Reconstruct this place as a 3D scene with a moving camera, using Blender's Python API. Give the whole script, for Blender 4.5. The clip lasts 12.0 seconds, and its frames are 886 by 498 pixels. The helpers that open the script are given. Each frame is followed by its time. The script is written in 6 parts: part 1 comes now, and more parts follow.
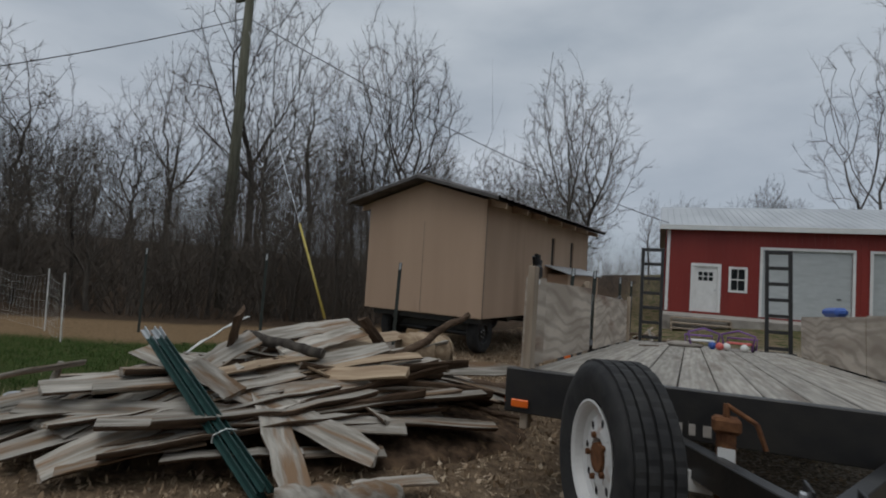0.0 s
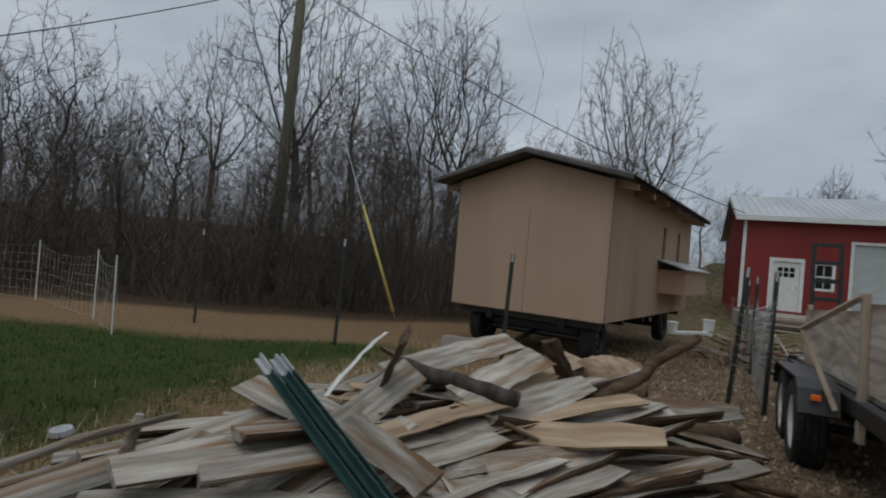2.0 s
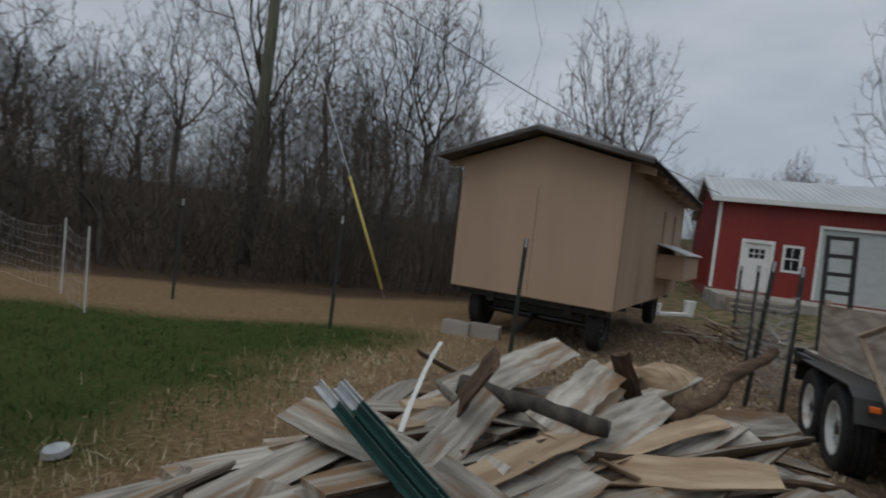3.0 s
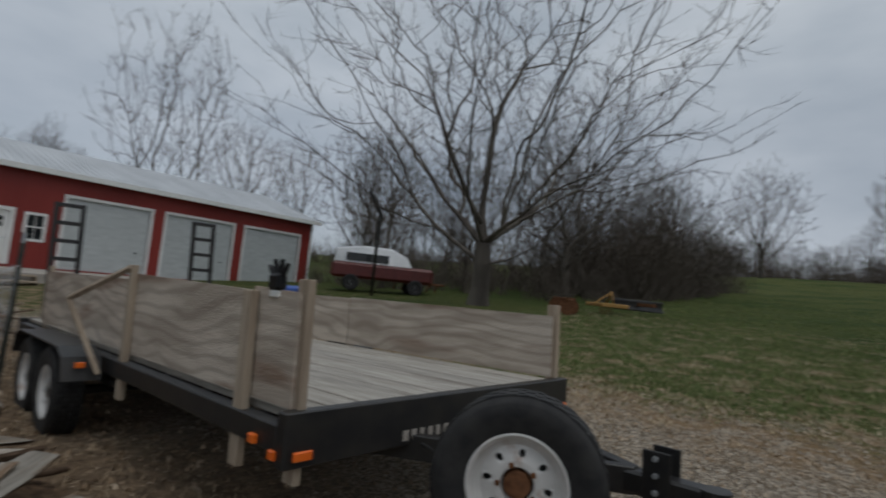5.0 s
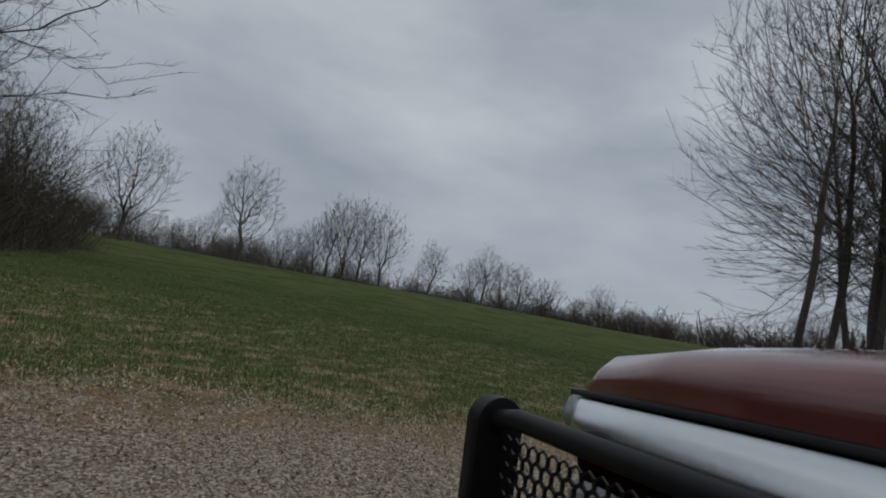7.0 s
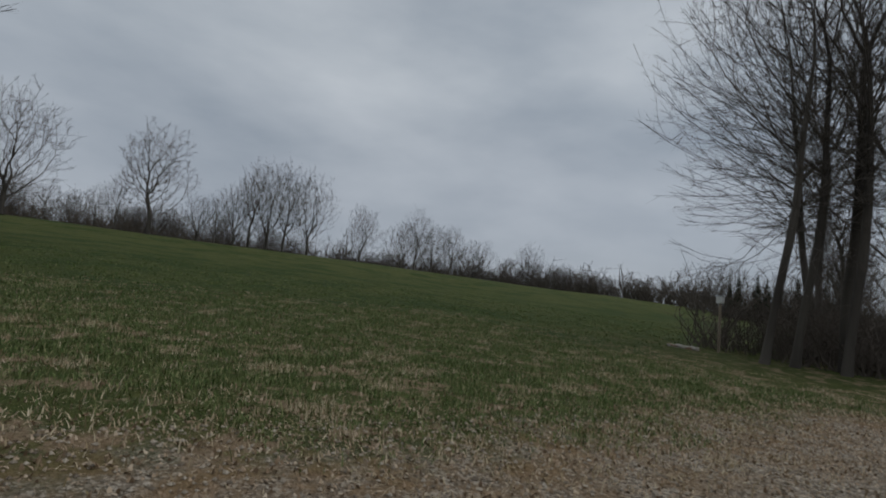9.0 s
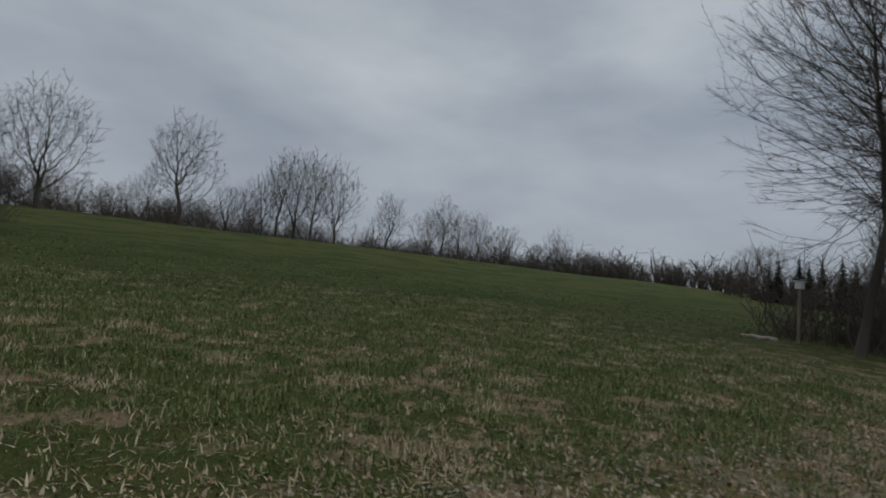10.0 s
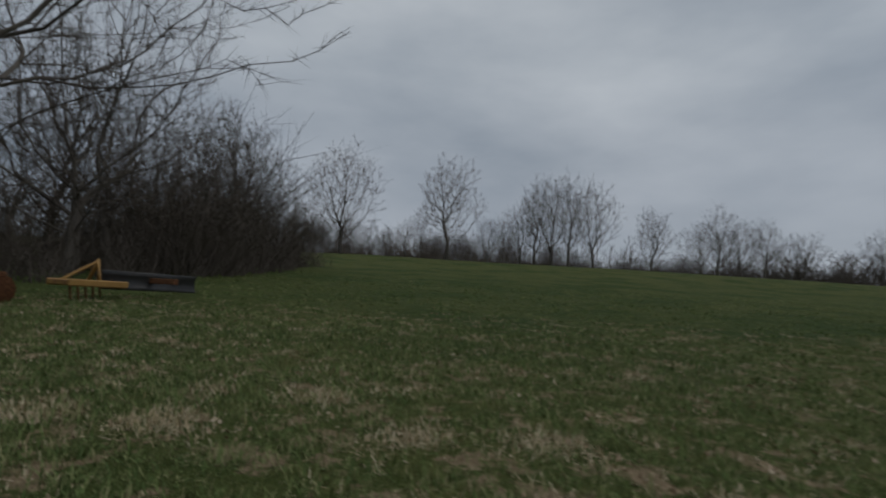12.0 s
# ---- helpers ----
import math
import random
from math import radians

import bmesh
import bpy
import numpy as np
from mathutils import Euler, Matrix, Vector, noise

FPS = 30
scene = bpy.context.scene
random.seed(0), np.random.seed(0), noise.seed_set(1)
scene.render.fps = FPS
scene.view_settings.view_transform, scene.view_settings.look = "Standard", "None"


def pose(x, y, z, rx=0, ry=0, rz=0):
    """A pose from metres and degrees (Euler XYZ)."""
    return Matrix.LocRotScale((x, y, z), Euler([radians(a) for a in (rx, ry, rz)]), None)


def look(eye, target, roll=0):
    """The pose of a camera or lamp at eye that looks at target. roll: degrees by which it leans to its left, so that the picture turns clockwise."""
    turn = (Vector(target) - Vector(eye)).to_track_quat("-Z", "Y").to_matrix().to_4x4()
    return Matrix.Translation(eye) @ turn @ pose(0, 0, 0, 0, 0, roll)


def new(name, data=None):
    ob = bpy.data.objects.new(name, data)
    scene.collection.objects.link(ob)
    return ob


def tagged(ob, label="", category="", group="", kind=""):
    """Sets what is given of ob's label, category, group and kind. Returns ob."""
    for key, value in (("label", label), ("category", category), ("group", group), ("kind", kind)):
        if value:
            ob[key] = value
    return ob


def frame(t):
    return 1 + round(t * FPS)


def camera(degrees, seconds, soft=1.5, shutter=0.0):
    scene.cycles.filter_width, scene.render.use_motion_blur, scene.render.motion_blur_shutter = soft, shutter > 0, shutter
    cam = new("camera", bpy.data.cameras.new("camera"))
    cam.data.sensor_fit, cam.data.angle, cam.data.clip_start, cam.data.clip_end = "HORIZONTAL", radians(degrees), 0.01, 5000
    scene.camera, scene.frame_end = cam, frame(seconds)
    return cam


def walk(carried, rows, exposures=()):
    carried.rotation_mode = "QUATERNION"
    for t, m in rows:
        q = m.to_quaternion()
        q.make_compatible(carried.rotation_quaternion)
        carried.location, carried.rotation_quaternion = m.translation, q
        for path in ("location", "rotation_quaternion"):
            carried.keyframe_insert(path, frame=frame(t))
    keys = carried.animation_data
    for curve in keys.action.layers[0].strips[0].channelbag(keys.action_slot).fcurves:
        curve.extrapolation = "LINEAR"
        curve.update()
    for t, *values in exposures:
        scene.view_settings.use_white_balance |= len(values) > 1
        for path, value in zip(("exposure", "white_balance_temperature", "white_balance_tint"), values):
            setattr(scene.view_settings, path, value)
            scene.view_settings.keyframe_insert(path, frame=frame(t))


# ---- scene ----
cam = camera(80.0, 12.0, soft=1.9, shutter=0.2)
PATH = [
    (0, pose(6.140, -6.098, 1.393, 93.56, -4.13, 22.04)),
    (0.5, pose(5.708, -5.764, 1.443, 93.54, -3.55, 17.87)),
    (1, pose(5.374, -5.550, 1.435, 93.52, -3.81, 17.17)),
    (1.5, pose(5.025, -5.421, 1.429, 93.30, -4.95, 20.58)),
    (2, pose(4.548, -5.259, 1.411, 91.73, -5.63, 25.01)),
    (2.5, pose(3.965, -5.173, 1.359, 90.34, -6.09, 29.24)),
    (3, pose(3.906, -5.117, 1.524, 88.75, -7.15, 21.34)),
    (3.5, pose(4.031, -5.147, 1.491, 90.71, -7.03, 3.46)),
    (3.7, pose(4.035, -5.148, 1.510, 91.42, -7.18, -2.74)),
    (5.3, pose(4.212, -5.170, 1.522, 96.54, -6.07, -67.34)),
    (5.5, pose(4.355, -5.129, 1.492, 98.23, -6.49, -81.02)),
    (6, pose(4.293, -5.035, 1.605, 99.38, -8.82, -105.30)),
    (6.5, pose(4.379, -5.136, 1.599, 99.78, -9.38, -113.11)),
    (7, pose(4.743, -5.335, 1.408, 99.44, -8.66, -113.32)),
    (7.5, pose(5.463, -5.602, 1.345, 97.62, -8.29, -116.83)),
    (7.7, pose(5.657, -5.642, 1.319, 97.06, -8.11, -118.64)),
    (9.3, pose(7.440, -5.465, 1.384, 96.45, -5.26, -120.95)),
    (9.5, pose(7.720, -5.470, 1.348, 96.20, -5.15, -120.68)),
    (10, pose(8.374, -5.447, 1.395, 94.96, -4.83, -118.29)),
    (10.5, pose(9.110, -5.319, 1.407, 95.00, -6.82, -115.07)),
    (11, pose(9.813, -5.190, 1.479, 94.24, -6.57, -111.12)),
    (11.5, pose(10.522, -5.018, 1.582, 94.00, -5.96, -104.11)),
    (12, pose(11.397, -4.403, 1.646, 95.70, -3.25, -91.67)),
]
walk(cam, PATH, [(0, 0.0), (5.5, -0.03), (6.5, -0.16), (9.3, -0.2), (12, -0.32)])

# ---------------------------------------------------------------- world and sun
world = bpy.data.worlds.new("overcast")
scene.world = world
world.use_nodes = True
wt = world.node_tree
for n in list(wt.nodes):
    wt.nodes.remove(n)


def wnode(kind, **kw):
    n = wt.nodes.new(kind)
    for k, v in kw.items():
        n.inputs[k].default_value = v
    return n


w_out = wt.nodes.new("ShaderNodeOutputWorld")
w_sky = wt.nodes.new("ShaderNodeTexSky")
w_sky.sky_type = "NISHITA"
w_sky.sun_disc = False
w_sky.sun_elevation = radians(38)
w_sky.sun_rotation = radians(200)
w_bg1 = wnode("ShaderNodeBackground", Strength=0.012)
wt.links.new(w_sky.outputs[0], w_bg1.inputs[0])
w_co = wt.nodes.new("ShaderNodeTexCoord")
w_map = wt.nodes.new("ShaderNodeMapping")
w_map.inputs["Scale"].default_value = (1.0, 1.0, 2.6)
wt.links.new(w_co.outputs["Generated"], w_map.inputs[0])
w_no = wnode("ShaderNodeTexNoise", Scale=1.9, Detail=6.0, Roughness=0.5)
wt.links.new(w_map.outputs[0], w_no.inputs["Vector"])
w_ramp = wt.nodes.new("ShaderNodeValToRGB")
w_ramp.color_ramp.elements[0].position, w_ramp.color_ramp.elements[0].color = 0.30, (0.282, 0.326, 0.380, 1)
w_ramp.color_ramp.elements[1].position, w_ramp.color_ramp.elements[1].color = 0.70, (0.53, 0.570, 0.615, 1)
wt.links.new(w_no.outputs["Fac"], w_ramp.inputs[0])
w_bg2 = wnode("ShaderNodeBackground", Strength=0.99)
w_sep = wt.nodes.new("ShaderNodeSeparateXYZ")
wt.links.new(w_co.outputs["Generated"], w_sep.inputs[0])
w_low = wt.nodes.new("ShaderNodeValToRGB")
w_low.color_ramp.elements[0].position, w_low.color_ramp.elements[0].color = 0.0, (0.62, 0.63, 0.68, 1)
w_low.color_ramp.elements[1].position, w_low.color_ramp.elements[1].color = 0.42, (1.06, 1.05, 1.03, 1)
wt.links.new(w_sep.outputs["Z"], w_low.inputs[0])
w_mul = wt.nodes.new("ShaderNodeMix")
w_mul.data_type, w_mul.blend_type = "RGBA", "MULTIPLY"
w_mul.inputs["Factor"].default_value = 1.0
wt.links.new(w_ramp.outputs[0], w_mul.inputs[6])
wt.links.new(w_low.outputs[0], w_mul.inputs[7])
wt.links.new(w_mul.outputs[2], w_bg2.inputs[0])
w_add = wt.nodes.new("ShaderNodeAddShader")
wt.links.new(w_bg1.outputs[0], w_add.inputs[0])
wt.links.new(w_bg2.outputs[0], w_add.inputs[1])
wt.links.new(w_add.outputs[0], w_out.inputs[0])

sun = new("sun", bpy.data.lights.new("sun", "SUN"))
sun.data.energy, sun.data.angle, sun.data.color = 0.75, radians(50), (1.0, 0.99, 0.96)
sun.matrix_world = look((0, 0, 60), (3, 22, 0))


# ---------------------------------------------------------------- materials
def material(name, base, second=None, scale=6.0, rough=0.8, metal=0.0, bump=0.0, bump_scale=40.0, stretch=(1, 1, 1),
             detail=8.0, low=0.35, high=0.65, spots=None, spot_scale=1.5, spot_at=0.62, vary=0.0, coords="Object", clear=0.0):
    """A rough surface: two colours mixed by noise, larger stains, fine relief, and a spread of brightness from object to object."""
    m = bpy.data.materials.new(name)
    m.use_nodes = True
    t = m.node_tree
    b = t.nodes["Principled BSDF"]
    b.inputs["Roughness"].default_value, b.inputs["Metallic"].default_value = rough, metal
    b.inputs["Coat Weight"].default_value = clear
    if rough >= 0.9:
        b.inputs["Specular IOR Level"].default_value = 0.12
    co = t.nodes.new("ShaderNodeTexCoord")
    mp = t.nodes.new("ShaderNodeMapping")
    mp.inputs["Scale"].default_value = stretch
    t.links.new(co.outputs[coords], mp.inputs[0])
    info = t.nodes.new("ShaderNodeObjectInfo")
    shift = t.nodes.new("ShaderNodeVectorMath")
    shift.operation = "ADD"
    t.links.new(mp.outputs[0], shift.inputs[0])
    wide = t.nodes.new("ShaderNodeMath")
    wide.operation = "MULTIPLY"
    wide.inputs[1].default_value = 37.0 if coords == "Object" else 0.0
    t.links.new(info.outputs["Random"], wide.inputs[0])
    t.links.new(wide.outputs[0], shift.inputs[1])
    no = t.nodes.new("ShaderNodeTexNoise")
    no.inputs["Scale"].default_value, no.inputs["Detail"].default_value = scale, detail
    t.links.new(shift.outputs[0], no.inputs["Vector"])
    ra = t.nodes.new("ShaderNodeValToRGB")
    ra.color_ramp.elements[0].position, ra.color_ramp.elements[1].position = low, high
    ra.color_ramp.elements[0].color = (*base, 1)
    ra.color_ramp.elements[1].color = (*(second or base), 1)
    t.links.new(no.outputs["Fac"], ra.inputs[0])
    colour = ra.outputs[0]
    if spots:
        n2 = t.nodes.new("ShaderNodeTexNoise")
        n2.inputs["Scale"].default_value, n2.inputs["Detail"].default_value = spot_scale, 5.0
        t.links.new(shift.outputs[0], n2.inputs["Vector"])
        r2 = t.nodes.new("ShaderNodeValToRGB")
        r2.color_ramp.elements[0].position, r2.color_ramp.elements[1].position = spot_at - 0.06, spot_at + 0.08
        t.links.new(n2.outputs["Fac"], r2.inputs[0])
        mx = t.nodes.new("ShaderNodeMix")
        mx.data_type = "RGBA"
        t.links.new(r2.outputs[0], mx.inputs["Factor"])
        t.links.new(colour, mx.inputs[6])
        mx.inputs[7].default_value = (*spots, 1)
        colour = mx.outputs[2]
    if vary:
        hs = t.nodes.new("ShaderNodeHueSaturation")
        mr = t.nodes.new("ShaderNodeMapRange")
        mr.inputs["To Min"].default_value, mr.inputs["To Max"].default_value = 1 - vary, 1 + vary
        t.links.new(info.outputs["Random"], mr.inputs["Value"])
        t.links.new(mr.outputs[0], hs.inputs["Value"])
        t.links.new(colour, hs.inputs["Color"])
        colour = hs.outputs[0]
    t.links.new(colour, b.inputs["Base Color"])
    if bump:
        n3 = t.nodes.new("ShaderNodeTexNoise")
        n3.inputs["Scale"].default_value, n3.inputs["Detail"].default_value = bump_scale, 6.0
        t.links.new(shift.outputs[0], n3.inputs["Vector"])
        bp = t.nodes.new("ShaderNodeBump")
        bp.inputs["Strength"].default_value, bp.inputs["Distance"].default_value = bump, 0.02
        t.links.new(n3.outputs["Fac"], bp.inputs["Height"])
        t.links.new(bp.outputs[0], b.inputs["Normal"])
    return m


M = {}
M["siding"] = material("tan_siding", (0.40, 0.275, 0.19), (0.47, 0.33, 0.23), 1.2, 0.75, bump=0.15, bump_scale=30, stretch=(1, 1, 0.15), spots=(0.25, 0.165, 0.11), spot_scale=0.9)
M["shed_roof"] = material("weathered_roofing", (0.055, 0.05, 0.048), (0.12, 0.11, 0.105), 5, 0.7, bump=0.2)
M["roof_metal"] = material("galvanised_roof", (0.42, 0.44, 0.46), (0.52, 0.54, 0.56), 0.8, 0.45, 0.25, stretch=(1, 0.2, 1))
M["red"] = material("red_steel_siding", (0.21, 0.020, 0.014), (0.25, 0.027, 0.019), 0.7, 0.5, stretch=(1, 1, 0.3))
M["white"] = material("white_trim", (0.70, 0.70, 0.68), (0.78, 0.78, 0.76), 3, 0.5)
M["door_white"] = material("garage_door_white", (0.43, 0.46, 0.46), (0.50, 0.53, 0.53), 2, 0.45)
M["concrete"] = material("poured_concrete", (0.30, 0.27, 0.24), (0.40, 0.37, 0.33), 2.5, 0.9, bump=0.2, spots=(0.2, 0.18, 0.16))
M["black"] = material("black_painted_steel", (0.012, 0.012, 0.013), (0.024, 0.022, 0.02), 9, 0.42, 0.0, bump=0.05)
M["rubber"] = material("tyre_rubber", (0.012, 0.012, 0.013), (0.028, 0.027, 0.026), 14, 0.82, bump=0.1)
M["rim"] = material("white_wheel_paint", (0.55, 0.54, 0.52), (0.68, 0.67, 0.65), 6, 0.45, spots=(0.30, 0.14, 0.06), spot_scale=7, spot_at=0.66)
M["rust"] = material("rusty_steel", (0.10, 0.045, 0.025), (0.19, 0.09, 0.045), 22, 0.9, 0.0, bump=0.3)
M["deck"] = material("grey_deck_plank", (0.27, 0.25, 0.22), (0.44, 0.41, 0.36), 5, 0.85, bump=0.3, stretch=(6, 0.5, 6), spots=(0.20, 0.17, 0.14), spot_scale=1.6, vary=0.14)
M["ply"] = material("weathered_plywood", (0.38, 0.32, 0.26), (0.56, 0.49, 0.41), 2.6, 0.88, bump=0.3, stretch=(1, 0.55, 3.6), spots=(0.23, 0.155, 0.11), spot_scale=1.3, spot_at=0.60, vary=0.08, low=0.40, high=0.60)
def grain(m, scale, distortion, dark, axis, amount, stretch):
    """Adds the growth-ring figure of sawn or peeled wood to a material."""
    t = m.node_tree
    b = t.nodes["Principled BSDF"]
    old = b.inputs["Base Color"].links[0].from_socket
    co = t.nodes.new("ShaderNodeTexCoord")
    mp = t.nodes.new("ShaderNodeMapping")
    mp.inputs["Scale"].default_value = stretch
    t.links.new(co.outputs["Object"], mp.inputs[0])
    w = t.nodes.new("ShaderNodeTexWave")
    w.wave_type, w.bands_direction = "BANDS", axis
    w.inputs["Scale"].default_value, w.inputs["Distortion"].default_value = scale, distortion
    w.inputs["Detail"].default_value, w.inputs["Detail Scale"].default_value = 2.0, 0.42
    t.links.new(mp.outputs[0], w.inputs["Vector"])
    r = t.nodes.new("ShaderNodeValToRGB")
    r.color_ramp.elements[0].position, r.color_ramp.elements[1].position = 0.55, 0.95
    r.color_ramp.elements[1].color = (amount, amount, amount, 1)
    t.links.new(w.outputs["Fac"], r.inputs[0])
    mx = t.nodes.new("ShaderNodeMix")
    mx.data_type = "RGBA"
    t.links.new(r.outputs[0], mx.inputs["Factor"])
    t.links.new(old, mx.inputs[6])
    mx.inputs[7].default_value = (*dark, 1)
    t.links.new(mx.outputs[2], b.inputs["Base Color"])


grain(M["ply"], 2.6, 20.0, (0.20, 0.155, 0.12), "Z", 0.38, (1, 0.62, 1.2))
grain(M["deck"], 6.0, 6.0, (0.16, 0.14, 0.12), "X", 0.28, (1, 0.08, 1))
M["lumber"] = material("weathered_lumber", (0.26, 0.20, 0.145), (0.38, 0.31, 0.235), 4, 0.88, bump=0.3, stretch=(5, 5, 0.5), vary=0.18)
M["orange"] = material("orange_lens", (0.75, 0.13, 0.015), (0.85, 0.17, 0.02), 4, 0.3)
M["chrome"] = material("chrome", (0.72, 0.73, 0.74), (0.8, 0.8, 0.8), 3, 0.22, 1.0)
M["galv"] = material("galvanised_steel", (0.42, 0.44, 0.46), (0.58, 0.59, 0.6), 12, 0.45, 0.6)
M["maroon"] = material("faded_maroon_paint", (0.125, 0.024, 0.024), (0.175, 0.05, 0.045), 3, 0.20, 0.0, spots=(0.21, 0.08, 0.065), spot_scale=1.4, spot_at=0.58, clear=1.0)
M["plastic"] = material("black_plastic", (0.005, 0.005, 0.006), (0.009, 0.009, 0.010), 20, 0.5)
M["bark"] = material("grey_bark", (0.059, 0.051, 0.045), (0.129, 0.114, 0.097), 7, 0.95, bump=0.5, bump_scale=18, stretch=(3, 3, 0.6), vary=0.25)
M["twig"] = material("bare_twigs", (0.071, 0.062, 0.055), (0.118, 0.102, 0.087), 3, 0.95, vary=0.25)
M["thicket"] = material("brown_thicket", (0.087, 0.074, 0.062), (0.143, 0.118, 0.098), 0.6, 0.95, coords="Generated")
M["pole"] = material("utility_pole_wood", (0.095, 0.095, 0.07), (0.155, 0.150, 0.115), 3, 0.95, bump=0.3, stretch=(6, 6, 0.4))
M["yellow"] = material("yellow_plastic", (0.42, 0.33, 0.07), (0.5, 0.40, 0.1), 4, 0.5)
M["plastic"].node_tree.nodes["Principled BSDF"].inputs["Specular IOR Level"].default_value = 0.28
M["wire"] = material("black_cable", (0.02, 0.02, 0.02), (0.03, 0.03, 0.03), 4, 0.6)
M["post"] = material("dark_green_steel", (0.018, 0.024, 0.02), (0.032, 0.038, 0.032), 10, 0.6)
M["stake"] = material("green_post_paint", (0.008, 0.038, 0.035), (0.015, 0.052, 0.046), 14, 0.42)
M["slab"] = material("split_slab_wood", (0.24, 0.215, 0.18), (0.50, 0.465, 0.41), 7, 0.9, bump=0.8, stretch=(0.35, 3.4, 3.4), spots=(0.24, 0.155, 0.095), spot_scale=3.4, spot_at=0.56, vary=0.32)
M["fresh"] = material("fresh_split_wood", (0.27, 0.185, 0.115), (0.44, 0.335, 0.225), 4, 0.88, bump=0.4, stretch=(0.5, 5, 5), vary=0.15)
M["slabbark"] = material("slab_bark", (0.075, 0.05, 0.035), (0.145, 0.10, 0.07), 10, 0.95, bump=0.6, bump_scale=25, stretch=(0.6, 3, 3), vary=0.2)
M["tarp"] = material("green_tarp", (0.15, 0.64, 0.49), (0.20, 0.72, 0.56), 4, 0.5, bump=0.2, bump_scale=60)
M["net"] = material("white_netting", (0.55, 0.55, 0.53), (0.65, 0.65, 0.62), 4, 0.7)
M["pine"] = material("conifer_needles", (0.018, 0.026, 0.014), (0.035, 0.045, 0.022), 3, 0.9)
M["purple"] = material("purple_plastic", (0.16, 0.07, 0.24), (0.2, 0.1, 0.28), 4, 0.4)
M["pink"] = material("pink_plastic", (0.6, 0.1, 0.09), (0.65, 0.14, 0.12), 4, 0.4)
M["blue"] = material("blue_plastic", (0.04, 0.09, 0.35), (0.05, 0.12, 0.4), 4, 0.4)
M["implement_yellow"] = material("faded_yellow_paint", (0.294, 0.154, 0.035), (0.350, 0.196, 0.049), 6, 0.6, spots=(0.2, 0.09, 0.04), spot_scale=4)
M["vehicle_red"] = material("dull_red_paint", (0.09, 0.014, 0.013), (0.12, 0.02, 0.018), 4, 0.35)
M["vehicle_white"] = material("white_cap_paint", (0.66, 0.68, 0.70), (0.74, 0.75, 0.76), 4, 0.35)
M["foam"] = material("white_bucket_plastic", (0.72, 0.72, 0.70), (0.78, 0.78, 0.76), 4, 0.5)

gm = bpy.data.materials.new("dark_window_glass")
gm.use_nodes = True
gb = gm.node_tree.nodes["Principled BSDF"]
gb.inputs["Base Color"].default_value = (0.015, 0.018, 0.02, 1)
gb.inputs["Roughness"].default_value = 0.06
M["glass"] = gm


def lens_material():
    m = bpy.data.materials.new("headlamp_glass")
    m.use_nodes = True
    b = m.node_tree.nodes["Principled BSDF"]
    b.inputs["Base Color"].default_value = (0.7, 0.72, 0.74, 1)
    b.inputs["Roughness"].default_value, b.inputs["Transmission Weight"].default_value = 0.08, 0.6
    return m


M["lens"] = lens_material()

# ---------------------------------------------------------------- helpers of the scene
rng = random.Random(7)


def mesh_of(name, bm, mat):
    me = bpy.data.meshes.new(name)
    bm.to_mesh(me)
    bm.free()
    if mat:
        me.materials.append(mat)
    return me


def thing(name, label, category, m=None, group="", kind="", data=None):
    ob = new(name, data)
    if m is not None:
        ob.matrix_world = m
    return tagged(ob, label, category, group, kind)


def part(name, bm, mat, parent, label="", m=None):
    ob = new(name, mesh_of(name, bm, mat) if isinstance(bm, bmesh.types.BMesh) else bm)
    ob.parent = parent
    if m is not None:
        ob.matrix_basis = m
    return tagged(ob, label) if label else ob


def box(bm, x0, x1, y0, y1, z0, z1, bevel=0.0, m=None):
    made = bmesh.ops.create_cube(bm, size=1.0)["verts"]
    bmesh.ops.transform(bm, verts=made, matrix=Matrix.Translation(((x0 + x1) / 2, (y0 + y1) / 2, (z0 + z1) / 2))
                        @ Matrix.Diagonal((x1 - x0, y1 - y0, z1 - z0, 1)))
    if bevel:
        edges = list({e for v in made for e in v.link_edges})
        made = [v for f in bmesh.ops.bevel(bm, geom=edges, offset=bevel, segments=1, affect="EDGES", profile=0.5)["faces"] for v in f.verts] + [v for v in made if v.is_valid]
        made = list(set(made))
    if m is not None:
        bmesh.ops.transform(bm, verts=made, matrix=m)
    return bm


def cyl(bm, a, b, r0, r1=None, sides=12, caps=True):
    a, b = Vector(a), Vector(b)
    d = b - a
    made = bmesh.ops.create_cone(bm, cap_ends=caps, segments=sides, radius1=r0, radius2=r0 if r1 is None else r1, depth=d.length)["verts"]
    bmesh.ops.transform(bm, verts=made, matrix=Matrix.Translation((a + b) / 2) @ d.to_track_quat("Z", "Y").to_matrix().to_4x4())
    return bm


def B():
    return bmesh.new()


def boxed(*a, **k):
    return box(B(), *a, **k)


